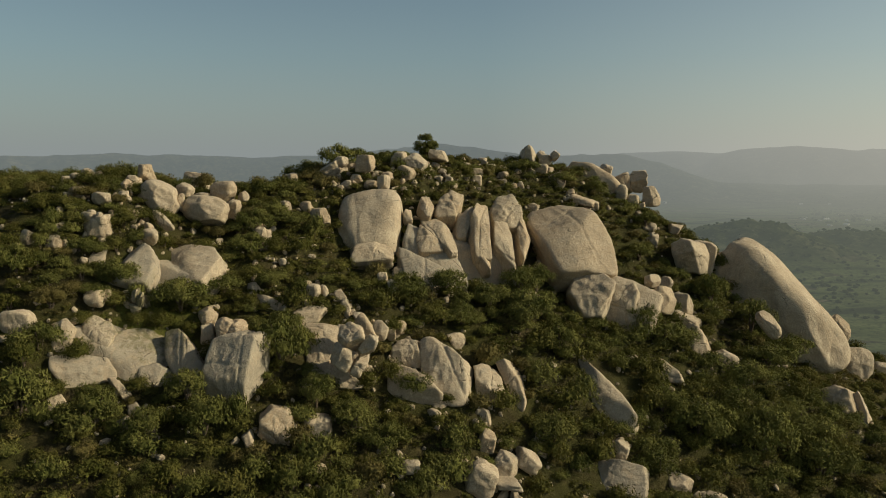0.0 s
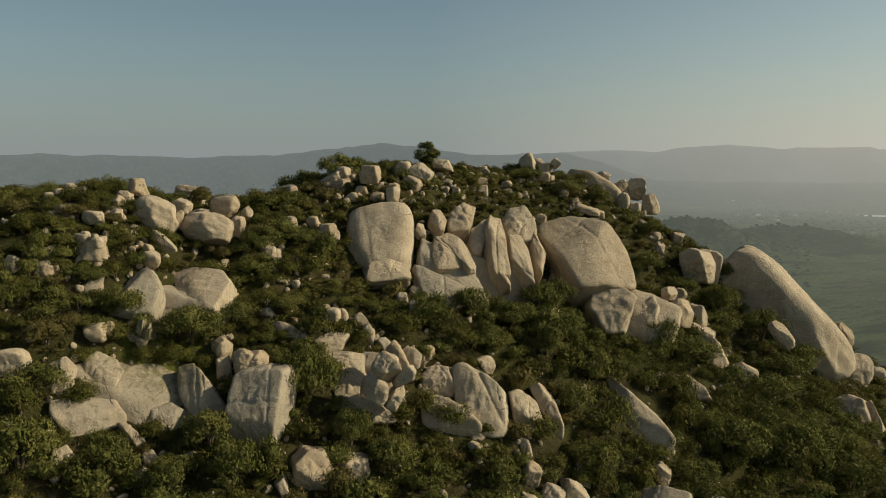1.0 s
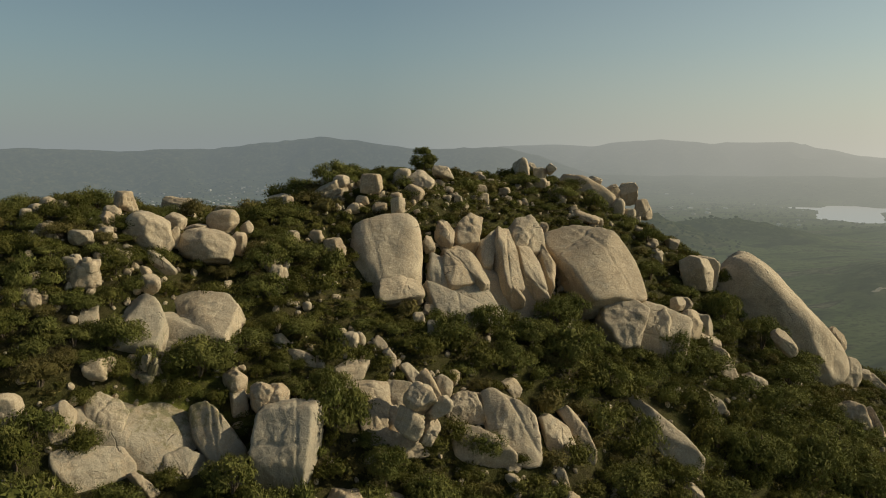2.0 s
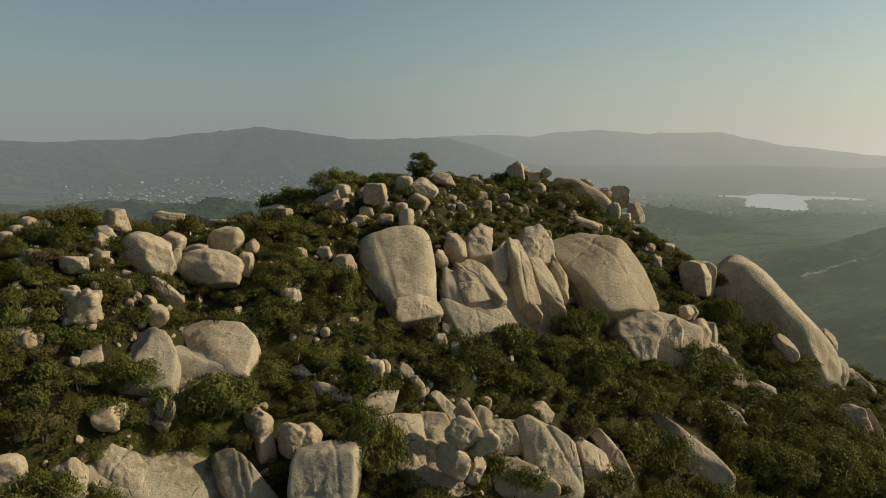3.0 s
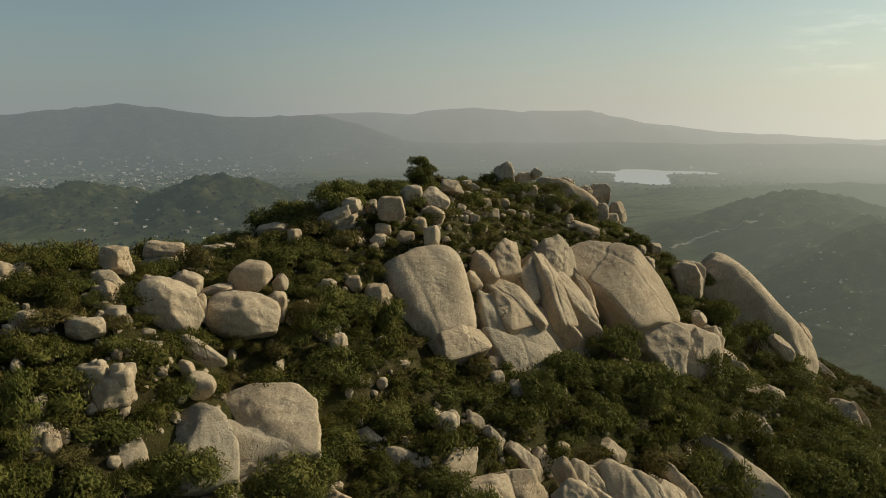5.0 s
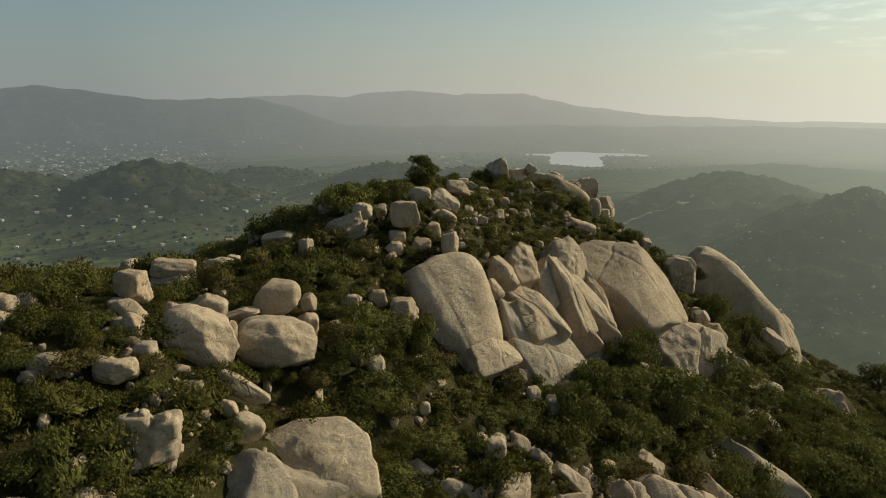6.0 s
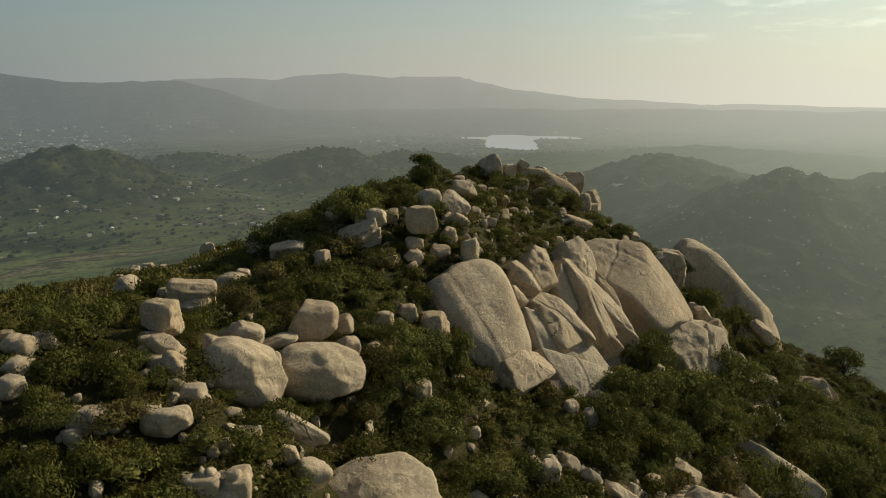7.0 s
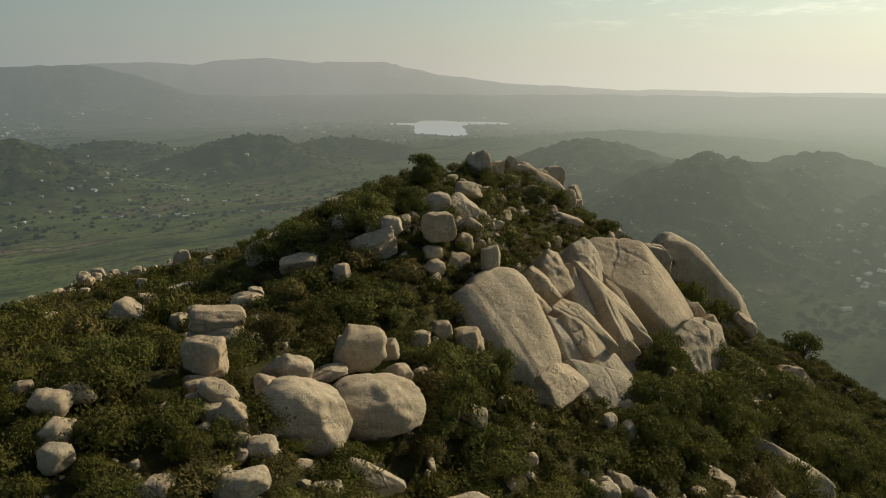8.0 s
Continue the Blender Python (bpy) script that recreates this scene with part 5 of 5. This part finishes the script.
bush("a", 27.80, 74.72, 28.57, 6.85, 6.85)
bush("a", 35.48, 75.63, 26.22, 6.97, 8.24)
bush("a", 42.15, 74.98, 24.23, 6.33, 6.33)
bush("a", 10.26, 68.40, 31.22, 4.56, 4.56)
bush("a", -27.77, 70.64, 45.01, 4.53, 4.53)
bush("a", -34.20, 70.45, 47.85, 3.65, 3.37)
bush("a", -42.76, 68.64, 48.86, 3.27, 4.36)
bush("a", -38.15, 63.34, 42.42, 4.07, 4.07)
bush("a", -4.17, 67.70, 37.95, 3.34, 2.78)
bush("a", -13.31, 99.62, 59.33, 3.58, 1.91)
bush("a", -12.83, 102.86, 59.62, 4.96, 3.22)
bush("a", -16.10, 83.53, 51.35, 1.95, 3.50)
bush("a", 8.64, 84.80, 43.54, 4.32, 4.87)
bush("a", 8.99, 80.60, 40.42, 6.25, 6.25)
bush("a", 24.94, 87.26, 38.86, 3.92, 4.57)
bush("a", 48.09, 93.84, 33.19, 4.95, 4.95)
bush("a", 42.50, 88.89, 32.91, 6.11, 4.59)
bush("a", 87.97, 98.07, 18.45, 6.54, 6.54)
bush("a", -4.62, 78.15, 44.35, 4.29, 4.29)
bush("a", -22.46, 81.21, 51.70, 3.38, 4.05)
tree(-2.9, 106.7, 60.0, 3.9, 4.4)

# ---- chaparral that fills the hillside ----
def thicket(x, y):
    """How tall and close the brush grows: tallest in the gully below the dome slabs."""
    gully = math.exp(-(((x - 22) / 20) ** 2) - ((y - 76) / 13) ** 2) + 0.6 * math.exp(-(((x - 34) / 8) ** 2) - ((y - 98) / 9) ** 2)
    front = 0.7 * math.exp(-(((x + 5) / 22) ** 2) - ((y - 55) / 8) ** 2)
    back = 0.5 * math.exp(-(((x + 18) / 10) ** 2) - ((y - 104) / 9) ** 2)
    return min(1.0, gully + front + back)


scatter = random.Random(11)
stones_by = {}
for fx, fy, fr, into in FOOT:
    for a in range(int((fx - fr) // 6), int((fx + fr) // 6) + 1):
        for b in range(int((fy - fr) // 6), int((fy + fr) // 6) + 1):
            stones_by.setdefault((a, b), []).append(into)


def blocked(x, y, reach):
    """Whether a boulder stands there and keeps a shrub out."""
    near = stones_by.get((int(x // 6), int(y // 6)), ())
    if not near:
        return False
    at = np.array((x, y, ground_at(x, y) + 0.3 + 0.15 * reach, 1.0))
    return any(np.linalg.norm((into @ at)[:3]) < 1.0 + 0.12 * reach * np.linalg.norm(into[0, :2]) for into in near)


spots, cells = [], {}
for _ in range(120000):
    if len(spots) >= 2900:
        break
    x, y = scatter.uniform(-58, 92), scatter.uniform(50, 150)
    beyond = y > 116 - max(0.0, x - 20) * 0.12 or (x < -44 and y < 78) or (x > 30 and y < 58 + 0.15 * (x - 30)) or (x > 72 and y > 100)
    if beyond and scatter.random() < 0.85:
        continue
    tall = thicket(x, y)
    w = scatter.uniform(1.1, 3.3) + tall * scatter.uniform(0.4, 1.4)
    if -16 < x < 42 and y > (84 if x < 16 else 96):
        w *= 0.72
    if blocked(x, y, w):
        continue
    cx, cy = int(x // 4), int(y // 4)
    near = [s for a in (-1, 0, 1) for b in (-1, 0, 1) for s in cells.get((cx + a, cy + b), ())]
    if any((x - a) ** 2 + (y - b) ** 2 < (0.335 * (w + c)) ** 2 for a, b, c in near):
        continue
    kind = "dark" if scatter.random() < 0.2 + 0.6 * tall else "brown" if scatter.random() < (0.34 if y > 92 else 0.16) else "olive"
    spots.append((x, y, w, w * scatter.uniform(0.62, 1.1) * (1 + 0.3 * tall), kind, scatter.uniform(0, 360)))
    cells.setdefault((cx, cy), []).append((x, y, w))

# those on the near knoll and slope stand singly; the rest are one growth
spots.sort(key=lambda s: (s[0] + 36) ** 2 + (s[1] - 76) ** 2)
variants = {"olive": 4, "dark": 3, "brown": 2}
for x, y, w, h, kind, yaw in spots[:210]:
    shrub(kind, 10 + scatter.randrange(variants[kind]), x, y, ground_at(x, y) - 0.1 * h, w, h, yaw)


def growth(name, label, material, rows):
    """One mesh of many plants. Rows: verts, triangles, x, y, z, width, height scale, turn."""
    vs, fs, at = [], [], 0
    for v, f, x, y, z, w, h, yaw in rows:
        c, s = math.cos(radians(yaw)), math.sin(radians(yaw))
        q = np.empty_like(v)
        q[:, 0], q[:, 1], q[:, 2] = x + w * (c * v[:, 0] - s * v[:, 1]), y + w * (s * v[:, 0] + c * v[:, 1]), z + h * v[:, 2]
        vs.append(q.astype(np.float32))
        fs.append((f + at).astype(np.int32))
        at += len(v)
    ob = new(name, mesh_from(name, np.concatenate(vs), np.concatenate(fs), material, False))
    return tagged(ob, label, "shrubs", kind="stuff")


for kind in ("olive", "dark", "brown"):
    rows = []
    for x, y, w, h, k, yaw in spots[210:]:
        if k == kind:
            v, f = BUSHES[kind, scatter.randrange(variants[kind])][:2]
            rows.append((v, f, x, y, ground_at(x, y) - 0.1 * h, w, h / 0.8, yaw))
    growth("chaparral", {"olive": "olive-green chaparral covering the hillside", "dark": "dark green scrub oak thicket on the slope", "brown": "dry brown scrub dotted over the slope"}[kind], LEAVES[kind], rows)

# low herbs and dry tufts on the open ground
tufts = []
for k in range(3):
    rnd = random.Random(40 + k)
    tufts.append(leaf_cloud(rnd, bush_lobes(rnd, 4, 0.6, 0.6), 60, 0.26, False))
for kind, count, label in (("olive", 2600, "low green herbs between the stones"), ("brown", 1500, "dry grass tufts between the stones")):
    rows = []
    while len(rows) < count:
        x, y = scatter.uniform(-56, 66), scatter.uniform(51, 118)
        if not blocked(x, y, 0.3):
            v, f = tufts[scatter.randrange(3)]
            w = scatter.uniform(0.6, 1.5)
            rows.append((v, f, x, y, ground_at(x, y) - 0.08, w, w * scatter.uniform(0.6, 1.0), scatter.uniform(0, 360)))
    growth("undergrowth", label, LEAVES[kind], rows)

# ---- small stones ----
pebble_rnd = random.Random(5)
STONES = [rock_mesh(k, (1.0, 0.8, 0.7), 900 + i) for i, k in enumerate("RBRBSRBS")]
def stone(x, y, z, s):
    ob = new("stone", pebble_rnd.choice(STONES))
    ob.matrix_world = pose(x, y, z, pebble_rnd.uniform(-25, 25), pebble_rnd.uniform(-25, 25), pebble_rnd.uniform(0, 360)) @ Matrix.Diagonal((s, s * pebble_rnd.uniform(0.7, 1.2), s * pebble_rnd.uniform(0.7, 1.3), 1))
    return tagged(ob, "small pale granite stone lying between shrubs", "stone", "loose stones on the hill")


for _ in range(150):
    for again in range(40):
        x, y = (pebble_rnd.uniform(-15, 16), pebble_rnd.uniform(92, 108)) if _ % 5 < 2 else (pebble_rnd.uniform(-50, 55), pebble_rnd.uniform(56, 122))
        if not blocked(x, y, 0) and not any((x - a) ** 2 + (y - b) ** 2 < (0.35 * c) ** 2 for a, b, c in PLANTED):
            break
    s = 0.35 + 1.2 * pebble_rnd.random() ** 2.2
    stone(x, y, ground_at(x, y) + 0.22 * s, s)

# rubble too small to count, thickest near the summit and round the outcrops
vs, fs, at = [], [], 0
dirs, quads = SPHERES[2]
for _ in range(2600):
    if pebble_rnd.random() < 0.55:
        fx, fy, fz, fw, fh = pebble_rnd.choice(FRAGMENTS)
        x, y = pebble_rnd.gauss(fx, 0.7 * fw + 0.6), pebble_rnd.gauss(fy - 0.5, 0.6 * fw + 0.6)
    else:
        x, y = pebble_rnd.uniform(-52, 60), pebble_rnd.uniform(54, 120)
    s = 0.1 + 0.34 * pebble_rnd.random() ** 2
    m = np.array(pose(0, 0, 0, pebble_rnd.uniform(0, 90), pebble_rnd.uniform(0, 90), pebble_rnd.uniform(0, 360)).to_3x3())
    lump = dirs * (0.8 + 0.35 * np.array([[pebble_rnd.random()] for _ in dirs])) * np.array((1.2, 0.9, 0.75)) * s
    vs.append(lump @ m.T + np.array((x, y, ground_at(x, y) + 0.25 * s)))
    fs.append(quads + at)
    at += len(dirs)
tagged(new("rubble", mesh_from("rubble", np.concatenate(vs), np.concatenate(fs), GRANITE, False)), "broken granite rubble between the shrubs", "rubble", kind="stuff")

# pieces broken off, lying at the boulders' feet
for fx, fy, fz, fw, fh in FRAGMENTS:
    if fw > 7 or pebble_rnd.random() < 0.5:
        continue
    for _ in range(pebble_rnd.choice((1, 1, 1, 2))):
        a, s = pebble_rnd.uniform(math.pi, 2 * math.pi), pebble_rnd.uniform(0.28, 0.5) * min(2.4, max(0.9, fw))
        x, y = fx + math.cos(a) * 0.62 * fw, fy + math.sin(a) * 0.55 * fw
        stone(x, y, ground_at(x, y) + 0.2 * s, s)

# ---- the valley's houses, trees and tracks, far off, haze painted into their materials ----
far_rnd = random.Random(77)


def polar(az, dist):
    return dist * math.sin(radians(az)), dist * math.cos(radians(az))


def house_shape(x, y, z, w, d, h, yaw):
    """A gabled house: walls and a pitched roof."""
    m = pose(x, y, z, 0, 0, yaw)
    pts = [(-w, -d, -2), (w, -d, -2), (w, d, -2), (-w, d, -2), (-w, -d, h), (w, -d, h), (w, d, h), (-w, d, h), (-w, 0, h * 1.5), (w, 0, h * 1.5)]
    v = [tuple(m @ Vector(p)) for p in pts]
    f = [(0, 1, 5), (0, 5, 4), (1, 2, 6), (1, 6, 5), (2, 3, 7), (2, 7, 6), (3, 0, 4), (3, 4, 7), (4, 5, 9), (4, 9, 8), (6, 7, 8), (6, 8, 9), (5, 6, 9), (7, 4, 8)]
    return v, f


def low_enough(x, y, limit):
    z = ground_at(x, y)
    return z if z < limit else None


def spread(count, zones, limit):
    """Places in the valley: zones are bearings, distances and a share."""
    places = []
    while len(places) < count:
        a0, a1, d0, d1, share = far_rnd.choices(zones, [q[4] for q in zones])[0]
        x, y = polar(far_rnd.uniform(a0, a1), far_rnd.uniform(d0, d1))
        z = low_enough(x, y, limit)
        if z is not None and z > LAKE_Z + 1:
            places.append((x, y, z))
    return places


vs, fs = [], []
for x, y, z in spread(900, ((-12, 12, 2500, 3500, 5), (-14, 20, 3500, 3900, 2), (-4, 26, 1250, 2300, 2), (69, 82, 700, 1050, 0.8), (28, 50, 2500, 3700, 0.8)), -100):
    size = far_rnd.uniform(2.6, 6.0) * (0.62 if math.hypot(x, y) < 2400 else 1.0)
    v, f = house_shape(x, y, z, size * far_rnd.uniform(1.0, 1.9), size, size * 0.8, far_rnd.uniform(0, 180))
    fs += [tuple(i + len(vs) for i in q) for q in f]
    vs += v
tagged(new("houses", mesh_from("houses", vs, fs, plain_painted_haze_material("pale_house_paint", (0.22, 0.19, 0.15), (0.7, 0.67, 0.6)), False)), "pale houses scattered over the valley, haze painted over them", "houses", kind="stuff")

dirs, quads = SPHERES[2]
tri = np.concatenate([quads[:, :3], quads[:, [0, 2, 3]]])
vs, fs = [], []
for k, (x, y, z) in enumerate(spread(3600, ((-14, 14, 2400, 3900, 3), (-6, 34, 1150, 2400, 4), (66, 84, 650, 1200, 1.5), (28, 52, 2300, 3900, 1.5)), -60)):
    s = far_rnd.uniform(2.5, 6.5) * (0.7 if math.hypot(x, y) < 2000 else 1.0)
    lump = 1 + 0.25 * np.sin(dirs[:, :1] * 5 + k) * np.cos(dirs[:, 1:2] * 4 - k)
    vs.append(dirs * lump * np.array((s, s * far_rnd.uniform(0.8, 1.6), s * 0.75)) + np.array((x, y, z + s * 0.45)))
    fs.append(tri + k * len(dirs))
tagged(new("valley_trees", mesh_from("valley_trees", np.concatenate(vs), np.concatenate(fs), plain_painted_haze_material("far_tree_crowns", (0.024, 0.032, 0.012), (0.06, 0.07, 0.026)))), "dark trees and hedges dotted through the valley", "trees", kind="stuff")

dirs, quads = SPHERES[2]
vs, fs = [], []
for k in range(1300):
    x, y = polar(far_rnd.uniform(50, 82), far_rnd.uniform(560, 1500))
    z = ground_at(x, y)
    if z < -150:
        z -= 30
    s = 0.5 + 1.5 * far_rnd.random() ** 2
    lump = 1 + 0.3 * np.sin(dirs[:, :1] * 4 + k)
    vs.append(dirs * lump * np.array((s * 1.3, s, s * 0.8)) + np.array((x, y, z + 0.2 * s)))
    fs.append(tri + k * len(dirs))
tagged(new("far_boulders", mesh_from("far_boulders", np.concatenate(vs), np.concatenate(fs), plain_painted_haze_material("far_pale_granite", (0.3, 0.26, 0.2), (0.55, 0.5, 0.4)), False)), "pale boulders strewn over the neighbouring ridge", "boulders", kind="stuff")


def track(name, label, stops, width, material):
    """A dirt road laid over the land through stops of bearing and distance."""
    path = []
    for (a0, d0), (a1, d1) in zip(stops, stops[1:]):
        for k in range(14):
            f = k / 14
            path.append(polar(a0 + (a1 - a0) * f + 0.05 * math.sin(f * 9 + a0), d0 + (d1 - d0) * f))
    verts, faces = [], []
    for k, (x, y) in enumerate(path):
        nx, ny = path[min(k + 1, len(path) - 1)], path[max(k - 1, 0)]
        t = Vector((nx[0] - ny[0], nx[1] - ny[1], 0)).normalized()
        for side in (-1, 1):
            px, py = x - t.y * side * width / 2, y + t.x * side * width / 2
            verts.append((px, py, ground_at(px, py) + 1.2))
    for k in range(len(path) - 1):
        faces.append((2 * k, 2 * k + 1, 2 * k + 3, 2 * k + 2))
    return tagged(new(name, mesh_from(name, verts, faces, material)), label, "road", kind="structure")


DIRT = plain_painted_haze_material("pale_dirt_road", (0.42, 0.36, 0.27), (0.42, 0.36, 0.27))
track("road", "pale dirt track winding over the brushy ridge", ((42.5, 1197), (43.0, 1222), (43.8, 1254), (44.8, 1270), (45.9, 1276), (46.4, 1286), (47.2, 1284), (48.3, 1292), (49.2, 1330)), 6, DIRT)
track("road", "pale dirt lane crossing the valley fields", ((-2.0, 1000), (1.5, 1180)), 8, DIRT)
